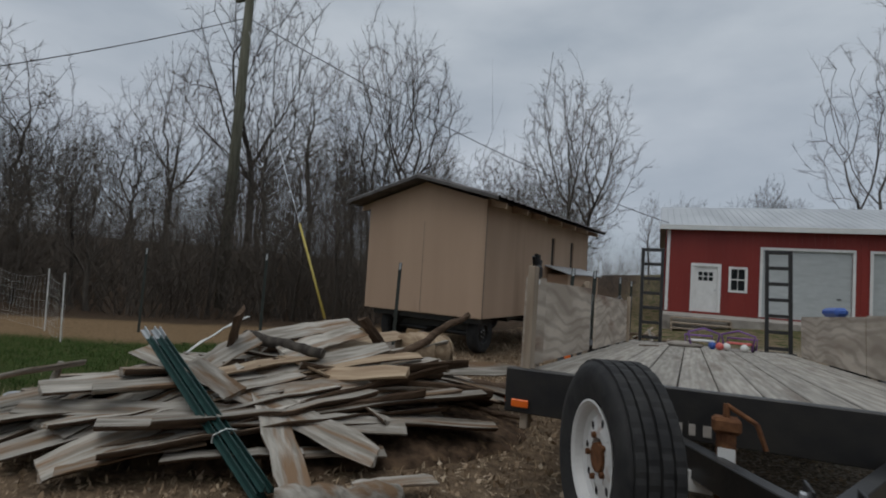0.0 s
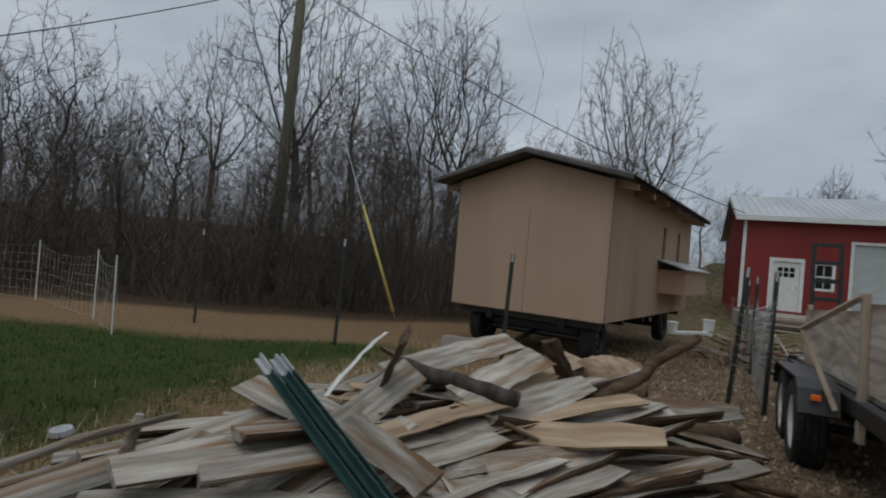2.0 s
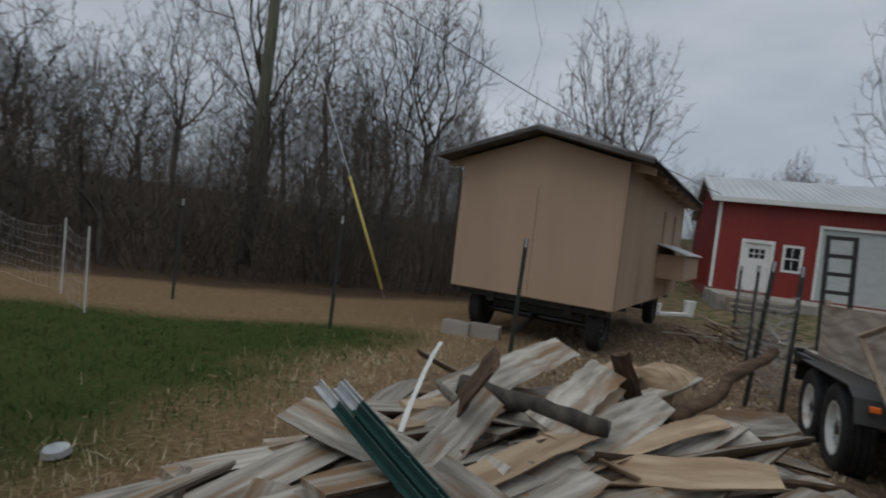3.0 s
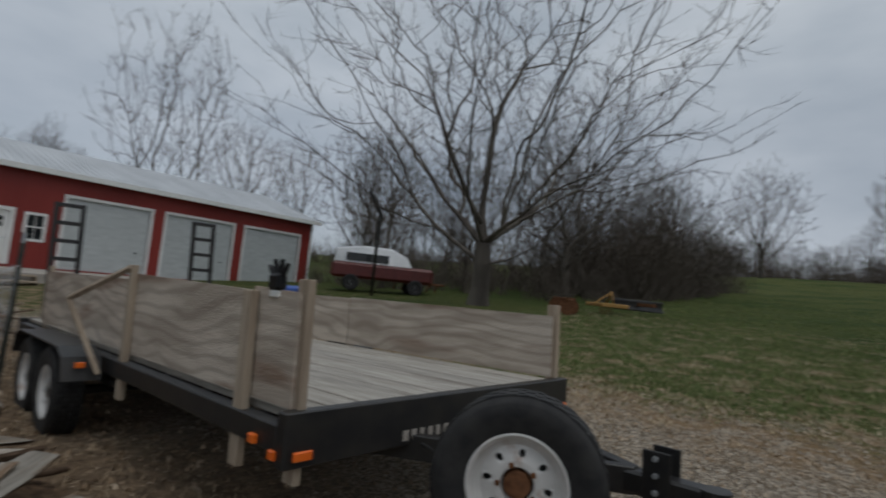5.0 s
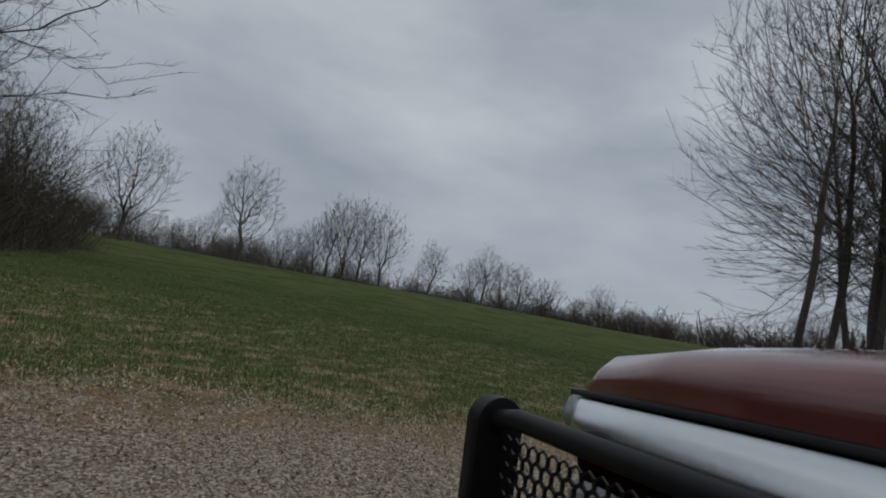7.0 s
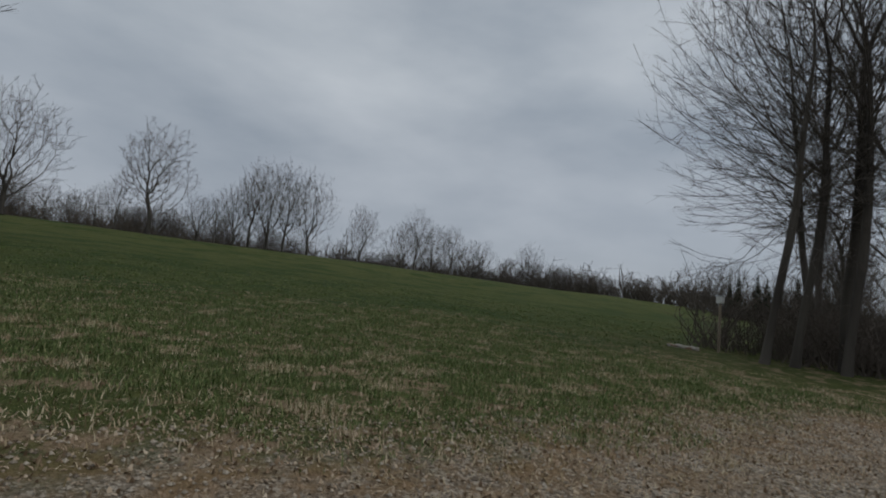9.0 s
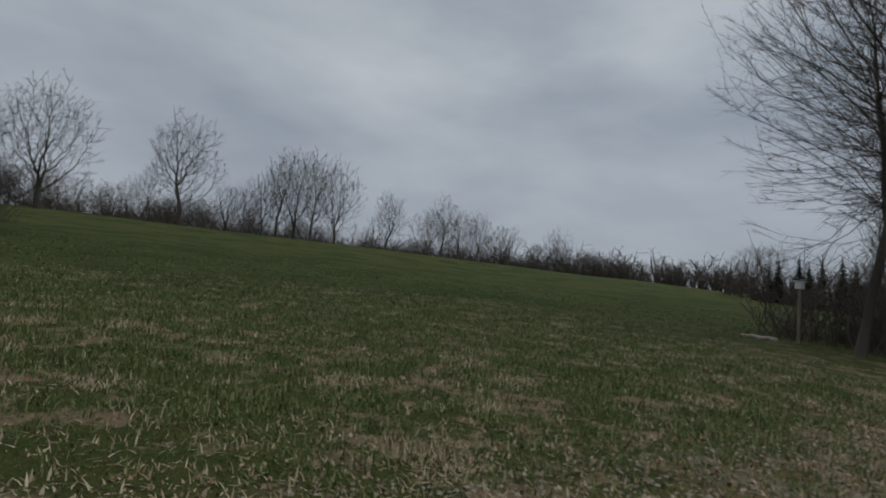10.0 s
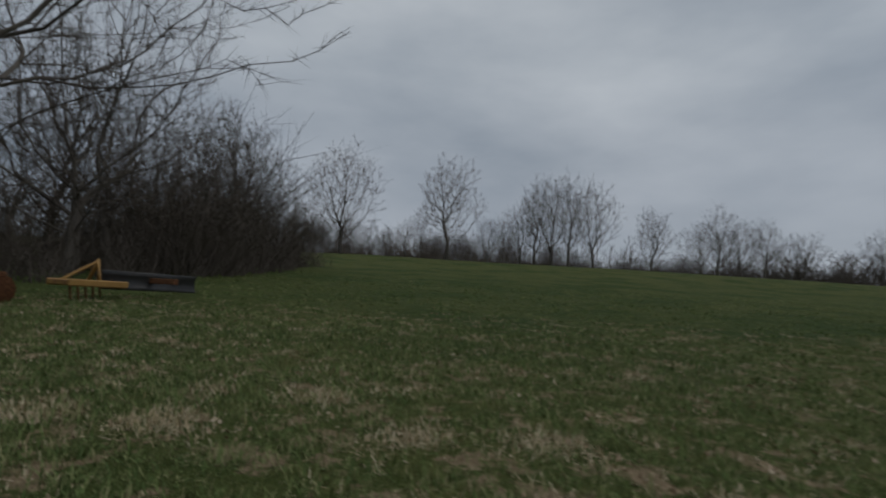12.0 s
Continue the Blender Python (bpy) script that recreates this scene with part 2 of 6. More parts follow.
def tube_rows(points, radii, sides, verts, faces):
    """Adds a tapered tube along points to lists of verts and faces."""
    start, up = len(verts), Vector((0.31, 0.87, 0.38))
    n = len(points)
    for i, p in enumerate(points):
        d = (points[min(i + 1, n - 1)] - points[max(i - 1, 0)]).normalized()
        s = d.cross(up)
        s = s.normalized() if s.length > 1e-4 else d.orthogonal().normalized()
        u = s.cross(d)
        for k in range(sides):
            a = 2 * math.pi * k / sides
            verts.append(p + (s * math.cos(a) + u * math.sin(a)) * radii[i])
    for i in range(n - 1):
        for k in range(sides):
            q, w = start + i * sides + k, start + i * sides + (k + 1) % sides
            faces.append((q, w, w + sides, q + sides))


def spike(a, b, r, verts, faces):
    """Adds a thin three-sided cone to lists of verts and faces."""
    d = b - a
    s = d.cross(Vector((0.31, 0.87, 0.38))).normalized() * r
    u = s.cross(d.normalized())
    q = len(verts)
    verts += [a + s, a - s * 0.5 + u * 0.87, a - s * 0.5 - u * 0.87, b]
    faces += [(q, q + 1, q + 3), (q + 1, q + 2, q + 3), (q + 2, q, q + 3)]


def tube_mesh(name, points, radii, sides, mat):
    verts, faces = [], []
    tube_rows([Vector(p) for p in points], radii, sides, verts, faces)
    faces.append(tuple(range(sides))[::-1])
    faces.append(tuple(range(len(verts) - sides, len(verts))))
    me = bpy.data.meshes.new(name)
    me.from_pydata(verts, [], faces)
    me.materials.append(mat)
    for p in me.polygons:
        p.use_smooth = True
    return me


def loft(sections, mat_name, close=True):
    """A skin through rows of points of equal count."""
    bm = B()
    rows = [[bm.verts.new(p) for p in s] for s in sections]
    for a, b in zip(rows, rows[1:]):
        for i in range(len(a) - 1):
            bm.faces.new((a[i], a[i + 1], b[i + 1], b[i]))
    if close:
        bm.faces.new(rows[0][::-1]), bm.faces.new(rows[-1])
    bmesh.ops.recalc_face_normals(bm, faces=bm.faces)
    for f in bm.faces:
        f.smooth = True
    return bm


# ---------------------------------------------------------------- ground
def smooth(a, b, v):
    t = min(1.0, max(0.0, (v - a) / (b - a)))
    return t * t * (3 - 2 * t)


def ground_z(x, y):
    z = 0.22 - 0.22 * smooth(3, -3, x)
    if x > 6:
        u = min(x, 88) - 6
        z += 0.0487 * u + 0.00055 * u * u + 0.1 * smooth(6.5, 9, x)
    hill = smooth(4, 45, 0.75 * y - 0.62 * x - 5) if x < 60 else 0
    z += 3.2 * hill
    if y > 30:
        z += (y - 30) * 0.045 * smooth(-10, 20, x) * smooth(80, 30, x)
    z += 0.05 * noise.noise(Vector((x * 0.25, y * 0.25, 0))) + (0.35 * noise.noise(Vector((x * 0.04, y * 0.04, 3))) if abs(x) + abs(y) > 60 else 0)
    return z


def axis_steps(lo, hi, fine_lo, fine_hi, fine):
    s, v, step = [], fine_hi, fine
    while v < hi:
        s.append(v)
        step *= 1.18
        v += step
    s.append(hi)
    t, v, step = [], fine_lo, fine
    while v > lo:
        t.append(v)
        step *= 1.18
        v -= step
    t.append(lo)
    n = int((fine_hi - fine_lo) / fine)
    return sorted(set(t)) + [fine_lo + i * fine for i in range(1, n)] + s


def ground_material():
    m = bpy.data.materials.new("farm_ground")
    m.use_nodes = True
    t = m.node_tree
    b = t.nodes["Principled BSDF"]
    b.inputs["Roughness"].default_value, b.inputs["Specular IOR Level"].default_value = 0.95, 0.1
    co = t.nodes.new("ShaderNodeTexCoord")
    sep = t.nodes.new("ShaderNodeSeparateXYZ")
    t.links.new(co.outputs["Object"], sep.inputs[0])

    def noise_of(scale, detail=6.0, rough=0.6):
        n = t.nodes.new("ShaderNodeTexNoise")
        n.inputs["Scale"].default_value, n.inputs["Detail"].default_value, n.inputs["Roughness"].default_value = scale, detail, rough
        t.links.new(co.outputs["Object"], n.inputs["Vector"])
        return n.outputs["Fac"]

    def maths(op, a, b_=None, c=None):
        n = t.nodes.new("ShaderNodeMath")
        n.operation = op
        for i, v in enumerate((a, b_, c)):
            if v is None:
                continue
            if isinstance(v, (int, float)):
                n.inputs[i].default_value = v
            else:
                t.links.new(v, n.inputs[i])
        return n.outputs[0]

    def span(v, a, b_):
        n = t.nodes.new("ShaderNodeMapRange")
        n.interpolation_type = "SMOOTHSTEP"
        n.inputs["From Min"].default_value, n.inputs["From Max"].default_value = a, b_
        t.links.new(v, n.inputs["Value"])
        return n.outputs[0]

    def ramp(v, *stops):
        n = t.nodes.new("ShaderNodeValToRGB")
        while len(n.color_ramp.elements) < len(stops):
            n.color_ramp.elements.new(0.5)
        for e, (p, c) in zip(n.color_ramp.elements, stops):
            e.position, e.color = p, (*c, 1)
        t.links.new(v, n.inputs[0])
        return n.outputs[0]

    def mix(f, a, b_):
        n = t.nodes.new("ShaderNodeMix")
        n.data_type = "RGBA"
        t.links.new(f, n.inputs["Factor"])
        t.links.new(a, n.inputs[6])
        t.links.new(b_, n.inputs[7])
        return n.outputs[2]

    x, y = sep.outputs["X"], sep.outputs["Y"]
    wob = maths("MULTIPLY_ADD", noise_of(0.55), 3.0, -1.5)
    fine, mid, big = noise_of(38, 8, 0.7), noise_of(3.2), noise_of(0.16)
    dirt = ramp(noise_of(9, 9, 0.75), (0.30, (0.075, 0.052, 0.035)), (0.5, (0.185, 0.130, 0.085)), (0.72, (0.36, 0.26, 0.165)))
    straw = ramp(noise_of(22, 9, 0.75), (0.30, (0.10, 0.065, 0.036)), (0.55, (0.27, 0.18, 0.10)), (0.75, (0.42, 0.32, 0.19)))
    leaf = ramp(noise_of(7, 9, 0.75), (0.30, (0.040, 0.028, 0.020)), (0.6, (0.10, 0.068, 0.045)), (0.8, (0.17, 0.12, 0.08)))
    vor = t.nodes.new("ShaderNodeTexVoronoi")
    vor.inputs["Scale"].default_value = 58.0
    t.links.new(co.outputs["Object"], vor.inputs["Vector"])
    vs = t.nodes.new("ShaderNodeSeparateColor")
    t.links.new(vor.outputs["Color"], vs.inputs[0])
    gravel = ramp(vs.outputs[0], (0.0, (0.11, 0.09, 0.07)), (0.55, (0.28, 0.23, 0.175)), (0.9, (0.48, 0.42, 0.34)))
    green = ramp(fine, (0.30, (0.032, 0.043, 0.012)), (0.55, (0.066, 0.084, 0.023)), (0.8, (0.130, 0.138, 0.048)))
    dry = ramp(fine, (0.30, (0.13, 0.092, 0.055)), (0.6, (0.30, 0.22, 0.14)), (0.8, (0.48, 0.38, 0.26)))
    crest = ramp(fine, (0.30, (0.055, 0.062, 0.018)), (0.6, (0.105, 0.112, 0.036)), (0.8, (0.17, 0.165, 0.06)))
    field = mix(span(maths("ADD", mid, maths("MULTIPLY", big, 0.7)), 0.80, 1.06), green, crest)
    field = mix(maths("MULTIPLY", span(noise_of(2.4, 8, 0.7), 0.52, 0.60), span(x, 24.0, 12.0)), field, dry)
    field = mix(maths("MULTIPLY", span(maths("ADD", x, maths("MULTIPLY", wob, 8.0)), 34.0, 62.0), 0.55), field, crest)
    moss = ramp(fine, (0.30, (0.020, 0.034, 0.008)), (0.55, (0.042, 0.066, 0.015)), (0.8, (0.085, 0.100, 0.030)))
    field = mix(maths("MULTIPLY", span(maths("ADD", noise_of(0.22, 5, 0.6), maths("MULTIPLY", noise_of(1.1, 6, 0.7), 0.5)), 0.68, 0.88), span(x, 13.0, 20.0)), field, moss)
    # field to the east, gravel drive, lawn in the west, bare straw path, wooded slope
    east = span(maths("ADD", x, wob), 9.6, 10.9)
    drive = span(maths("ADD", x, wob), 5.2, 7.4)
    c = mix(drive, dirt, gravel)
    c = mix(span(maths("ADD", x, maths("MULTIPLY", wob, 1.4)), 8.4, 9.9), c, mix(span(mid, 0.35, 0.6), gravel, straw))
    lawn = maths("MULTIPLY", span(maths("ADD", x, wob), 1.8, 0.4), span(maths("MULTIPLY_ADD", x, -0.50, maths("ADD", y, maths("MULTIPLY", wob, 0.5))), 1.9, 0.9))
    edge = span(maths("ADD", x, wob), 3.1, 1.6)
    c = mix(edge, c, straw)
    c = mix(lawn, c, mix(span(mid, 0.62, 0.8), green, straw))
    wood = span(maths("MULTIPLY_ADD", x, -0.75, maths("ADD", y, maths("MULTIPLY", wob, 0.6))), 5.2, 6.6)
    wood = maths("MULTIPLY", wood, span(x, 6.0, 3.0))
    c = mix(wood, c, leaf)
    north = maths("MULTIPLY", span(x, 3.0, 6.0), span(y, 6.0, 9.0))
    c = mix(north, c, mix(span(mid, 0.4, 0.6), green, dry))
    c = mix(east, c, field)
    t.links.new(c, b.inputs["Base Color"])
    bp = t.nodes.new("ShaderNodeBump")
    bp.inputs["Strength"].default_value, bp.inputs["Distance"].default_value = 0.8, 0.05
    t.links.new(maths("ADD", noise_of(16, 8, 0.7), maths("MULTIPLY", vor.outputs["Distance"], 0.5)), bp.inputs["Height"])
    t.links.new(bp.outputs[0], b.inputs["Normal"])
    return m


xs = axis_steps(-400, 400, -8, 20, 0.35)
ys = axis_steps(-400, 400, -14, 10, 0.35)
verts = [(x, y, ground_z(x, y)) for y in ys for x in xs]
nx = len(xs)
faces = [(j * nx + i, j * nx + i + 1, (j + 1) * nx + i + 1, (j + 1) * nx + i) for j in range(len(ys) - 1) for i in range(nx - 1)]
gme = bpy.data.meshes.new("ground")
gme.from_pydata(verts, [], faces)
for p in gme.polygons:
    p.use_smooth = True
gme.materials.append(ground_material())
ground = thing("ground", "sloping farm ground of grass, gravel, straw and bare dirt", "ground", kind="structure", data=gme)

# ---------------------------------------------------------------- red barn
def make_barn():
    barn = thing("barn", "long red steel barn with white trim and pale metal roof", "barn", pose(6.5, 20.5, 0.0))
    W, D, base, eave, ridge = 15.8, 12.0, 0.86, 4.72, 6.45
    rib = 0.23
    # front wall with its openings, ribbed sheets either side of them
    opens = [(1.10, 2.17, 0.90, 3.00), (2.62, 3.22, 1.92, 2.92), (3.86, 7.08, 0.86, 3.80), (7.78, 11.02, 0.86, 3.80), (11.72, 14.98, 0.86, 3.80)]
    cuts = sorted({0.0, W, *[o[0] for o in opens], *[o[1] for o in opens]})
    bm = B()
    for a, b in zip(cuts, cuts[1:]):
        o = [o for o in opens if o[0] <= a + 1e-6 and o[1] >= b - 1e-6]
        for z0, z1 in ([(0.0, o[0][2]), (o[0][3], eave)] if o else [(0.0, eave)]):
            if z1 - z0 > 0.02:
                box(bm, a, b, 0.0, 0.14, z0, z1)
                k = math.ceil(a / rib)
                while k * rib < b - 0.03 and z0 > 0.5 or (not o and k * rib < b - 0.03):
                    box(bm, k * rib, k * rib + 0.03, -0.018, 0.0, max(z0, base), z1)
                    k += 1
    part("front_wall", bm, M["red"], barn)
    for x in (0.0, W - 0.14):
        bm = boxed(x, x + 0.14, 0.143, D, 0.0, eave)
        v = [bm.verts.new(p) for p in ((x, 0.143, eave), (x, D, eave), (x, D / 2, ridge - 0.12), (x + 0.14, 0.143, eave), (x + 0.14, D, eave), (x + 0.14, D / 2, ridge - 0.12))]
        for f in ((0, 1, 2), (5, 4, 3), (0, 2, 5, 3), (2, 1, 4, 5)):
            bm.faces.new([v[i] for i in f])
        k = 1
        while k * rib < D:
            y = k * rib
            h = eave + (ridge - eave) * (1 - abs(y - D / 2) / (D / 2)) - 0.2
            xo = -0.018 if x == 0 else W
            box(bm, xo, xo + 0.018, y, y + 0.03, base, h)
            k += 1
        part("gable_wall", bm, M["red"], barn)
    part("back_wall", boxed(0.143, W - 0.143, D - 0.14, D, 0, eave), M["red"], barn)
    # roof sheets with standing ribs
    for side in (0, 1):
        y0, y1 = (-0.35, D / 2) if side == 0 else (D + 0.35, D / 2)
        slope = (ridge - eave) / (D / 2)
        z0 = eave - 0.35 * slope + 0.06
        prof = [(-0.35, 0.07)]
        for k in range(int((W + 0.7) / 0.3)):
            xk = -0.33 + k * 0.3
            prof += [(xk, 0.07), (xk + 0.015, 0.095), (xk + 0.03, 0.07)]
        prof += [(W + 0.35, 0.07), (W + 0.35, 0.0), (-0.35, 0.0), (-0.35, 0.07)]
        bm = loft([[(x, y0, z0 + h) for x, h in prof], [(x, y1, ridge + 0.06 + h) for x, h in prof]], "roof_metal", False)
        for f in bm.faces:
            f.smooth = False
        part("roof_slope", bm, M["roof_metal"], barn)
    part("eave_trim", boxed(-0.36, W + 0.36, -0.40, -0.353, eave - 0.16, eave + 0.05), M["white"], barn, "white eave fascia")
    for x in (-0.03, W - 0.10):
        part("corner_trim", boxed(x, x + 0.13, -0.045, -0.019, base, eave - 0.16), M["white"], barn)
    for x in (-0.34, W + 0.31):
        bm = B()
        for s in (0, 1):
            ya, yb = (-0.36, D / 2) if s == 0 else (D + 0.36, D / 2)
            v = [bm.verts.new(p) for p in ((x, ya, eave - 0.16), (x, yb, ridge - 0.06), (x, yb, ridge + 0.08), (x, ya, eave - 0.02),
                                           (x + 0.03, ya, eave - 0.16), (x + 0.03, yb, ridge - 0.06), (x + 0.03, yb, ridge + 0.08), (x + 0.03, ya, eave - 0.02))]
            for f in ((0, 1, 2, 3), (7, 6, 5, 4), (0, 4, 5, 1), (3, 2, 6, 7), (0, 3, 7, 4)):
                bm.faces.new([v[i] for i in f])
        part("gable_trim", bm, M["white"], barn)
    # roll-up doors
    for x0, x1, z0, z1 in opens[2:]:
        door = part("roll_up_door", boxed(x0, x1, 0.08, 0.10, z0, z1), M["door_white"], barn, "white ribbed roll-up garage door, closed")
        n = 24
        slat = mesh_of("slat", boxed(x0, x1, 0.060, 0.079, 0.003, (z1 - z0) / n), M["door_white"])
        for k in range(n):
            part("slat", slat, None, door, "", pose(0, 0.006 * (k % 2), z0 + (z1 - z0) * k / n))
        bm = B()
        box(bm, x0 - 0.11, x0, -0.035, 0.05, z0, z1 + 0.11), box(bm, x1, x1 + 0.11, -0.035, 0.05, z0, z1 + 0.11), box(bm, x0, x1, -0.035, 0.05, z1, z1 + 0.11)
        part("frame", bm, M["white"], door)
        part("handle", boxed(x1 - 0.5, x1 - 0.36, 0.03, 0.055, z0 + 0.95, z0 + 1.0), M["black"], door)
    x0, x1, z0, z1 = opens[0]
    walk_door = part("entry_door", boxed(x0 + 0.06, x1 - 0.06, 0.05, 0.10, z0, z1 - 0.06), M["white"], barn, "white steel entry door with six small panes")
    bm = B()
    box(bm, x0 - 0.08, x0 + 0.055, -0.035, 0.11, z0, z1 + 0.08), box(bm, x1 - 0.055, x1 + 0.08, -0.035, 0.11, z0, z1 + 0.08), box(bm, x0 + 0.055, x1 - 0.055, -0.035, 0.11, z1 - 0.055, z1 + 0.08)
    part("door_frame", bm, M["white"], walk_door)
    for i in range(3):
        for j in range(2):
            xa = x0 + 0.24 + i * 0.21
            za = z0 + 1.40 + j * 0.22
            part("pane", boxed(xa, xa + 0.17, 0.042, 0.049, za, za + 0.18), M["glass"], walk_door)
    for za in (0.15, 0.75):
        bm = B()
        for xa in (x0 + 0.2, x0 + 0.57):
            box(bm, xa, xa + 0.3, 0.04, 0.049, z0 + za, z0 + za + 0.5, 0.008)
        part("door_panel", bm, M["white"], walk_door)
    bm = cyl(B(), (x1 - 0.15, 0.0, z0 + 0.98), (x1 - 0.15, 0.05, z0 + 0.98), 0.03)
    part("door_handle", bm, M["galv"], walk_door)
    x0, x1, z0, z1 = opens[1]
    win = part("window", boxed(x0, x1, 0.06, 0.075, z0, z1), M["glass"], barn, "white framed sash window with dark panes")
    bm = B()
    for a in ((x0 - 0.07, x0 + 0.03, z0 - 0.07, z1 + 0.07), (x1 - 0.03, x1 + 0.07, z0 - 0.07, z1 + 0.07), (x0 + 0.03, x1 - 0.03, z1 - 0.03, z1 + 0.07), (x0 + 0.03, x1 - 0.03, z0 - 0.07, z0 + 0.03), (x0 + 0.03, x1 - 0.03, (z0 + z1) / 2 - 0.025, (z0 + z1) / 2 + 0.025)):
        box(bm, a[0], a[1], -0.03, 0.058, a[2], a[3])
    box(bm, (x0 + x1) / 2 - 0.012, (x0 + x1) / 2 + 0.012, 0.03, 0.055, z0 + 0.03, z1 - 0.03)
    part("window_frame", bm, M["white"], win)
    # concrete apron
    thing("apron", "raised concrete apron in front of the barn doors", "apron", pose(6.3, 15.9, 0), kind="structure",
          data=mesh_of("apron", boxed(0, 16.3, 0, 4.597, -0.4, 0.80, 0.03), M["concrete"]))
    steps = thing("steps", "grey wooden steps leading up to the barn apron", "steps", pose(6.7, 14.3, 0))
    for k in range(4):
        part("tread", boxed(0, 1.9, k * 0.36, k * 0.36 + 0.40, 0.14 + k * 0.18, 0.19 + k * 0.18, 0.006), M["lumber"], steps)
    for x in (-0.06, 1.9):
        bm = B()
        for k in range(4):
            box(bm, x, x + 0.05, k * 0.36, k * 0.36 + 0.40 if k < 3 else 1.58, -0.1, 0.17 + k * 0.18)
        part("stringer", bm, M["lumber"], steps)


make_barn()


# ---------------------------------------------------------------- tan shed on a wagon
def wheel(parent, centre, axis_x, radius, width, rim_r, rim_mat, tread=True, holes=8, rust_hub=False):
    """A wheel with its axis along x; axis_x is the side that shows its face."""
    w = new("wheel", None)
    w.parent = parent
    w.matrix_basis = pose(*centre)
    prof = [(rim_r, -0.42), (radius * 0.78, -0.52), (radius * 0.90, -0.49), (radius * 0.975, -0.40)]
    if tread:
        for u0, u1 in ((-0.38, -0.23), (-0.19, -0.03), (0.03, 0.19), (0.23, 0.38)):
            prof += [(radius - 0.013, u0 - 0.008), (radius, u0), (radius, u1), (radius - 0.013, u1 + 0.008)]
    else:
        prof += [(radius, -0.30), (radius, 0.30)]
    prof += [(radius * 0.975, 0.40), (radius * 0.90, 0.49), (radius * 0.78, 0.52), (rim_r, 0.42)]
    seg = 120 if tread else 40
    vs, fs = [], []
    n = len(prof)
    for i in range(seg):
        a = 2 * math.pi * i / seg
        for j, (r, u) in enumerate(prof):
            if tread and r == radius and (i + (j // 4) * 2) % 4 == 0:
                r -= 0.0035
            vs.append((u * width, r * math.cos(a), r * math.sin(a)))
    for i in range(seg):
        for j in range(n - 1):
            a, b = i * n + j, ((i + 1) % seg) * n + j
            fs.append((a, b, b + 1, a + 1))
    me = bpy.data.meshes.new("tyre")
    me.from_pydata(vs, [], fs)
    me.materials.append(M["rubber"])
    for p in me.polygons:
        p.use_smooth = not tread or math.hypot(p.center[1], p.center[2]) < radius * 0.95
    part("tyre", me, None, w, "black rubber tyre")
    # rim dish, turned about the axis, with round holes in a ring
    rp = [(rim_r * 1.0, 0.44), (rim_r * 0.96, 0.45), (rim_r * 0.90, 0.40), (rim_r * 0.86, 0.26), (rim_r * 0.74, 0.22), (rim_r * 0.45, 0.30), (rim_r * 0.34, 0.30), (rim_r * 0.30, 0.22)]
    vs, fs = [], []
    seg = holes * 6
    for i in range(seg):
        a = 2 * math.pi * i / seg
        for r, u in rp:
            vs.append((axis_x * u * width, r * math.cos(a), r * math.sin(a)))
    n = len(rp)
    for i in range(seg):
        for j in range(n - 1):
            if j == 4 and i % 6 in (0, 1):
                continue
            a, b = i * n + j, ((i + 1) % seg) * n + j
            fs.append((a, b, b + 1, a + 1))
    # inset faces narrow each opening to a rounded hole
    for h in range(holes):
        i = h * 6
        ca = 2 * math.pi * (i + 1) / seg
        rm, um = rim_r * 0.60, 0.26
        s = len(vs)
        for k in range(12):
            t = 2 * math.pi * k / 12
            rr, aa = rm + 0.080 * rim_r * math.cos(t), ca + 0.100 * math.sin(t)
            vs.append((axis_x * um * width, rr * math.cos(aa), rr * math.sin(aa)))
        outer = []
        for k in range(12):
            t = 2 * math.pi * k / 12
            rr = rim_r * (0.74 if math.cos(t) > 0.5 else 0.45 if math.cos(t) < -0.5 else 0.595 + 0.29 * math.cos(t))
            st = max(-1.0, min(1.0, math.sin(t) * 1.6))
            aa = ca + st * 2 * math.pi / seg
            uu = 0.22 + 0.08 * (rim_r * 0.74 - rr) / (rim_r * 0.29)
            vs.append((axis_x * uu * width, rr * math.cos(aa), rr * math.sin(aa)))
        for k in range(12):
            k2 = (k + 1) % 12
            fs.append((s + k, s + k2, s + 12 + k2, s + 12 + k))
    me = bpy.data.meshes.new("rim")
    me.from_pydata(vs, [], fs)
    me.materials.append(rim_mat)
    rim = part("rim", me, None, w, "white painted steel rim with round holes")
    part("rim_barrel", cyl(B(), (-axis_x * 0.42 * width, 0, 0), (axis_x * 0.10 * width, 0, 0), rim_r * 0.9, sides=24), M["black"], w)
    part("hub", cyl(B(), (0, 0, 0), (axis_x * 0.33 * width, 0, 0), rim_r * 0.31, rim_r * 0.26, 10), M["rust"] if rust_hub else M["black"], w)
    for k in range(5):
        a = 2 * math.pi * k / 5
        c = Vector((axis_x * 0.28 * width, rim_r * 0.38 * math.cos(a), rim_r * 0.38 * math.sin(a)))
        part("lug_nut", cyl(B(), c, c + Vector((axis_x * 0.09 * width, 0, 0)), 0.011, sides=6), M["rust"] if rust_hub else M["galv"], w)
    return w


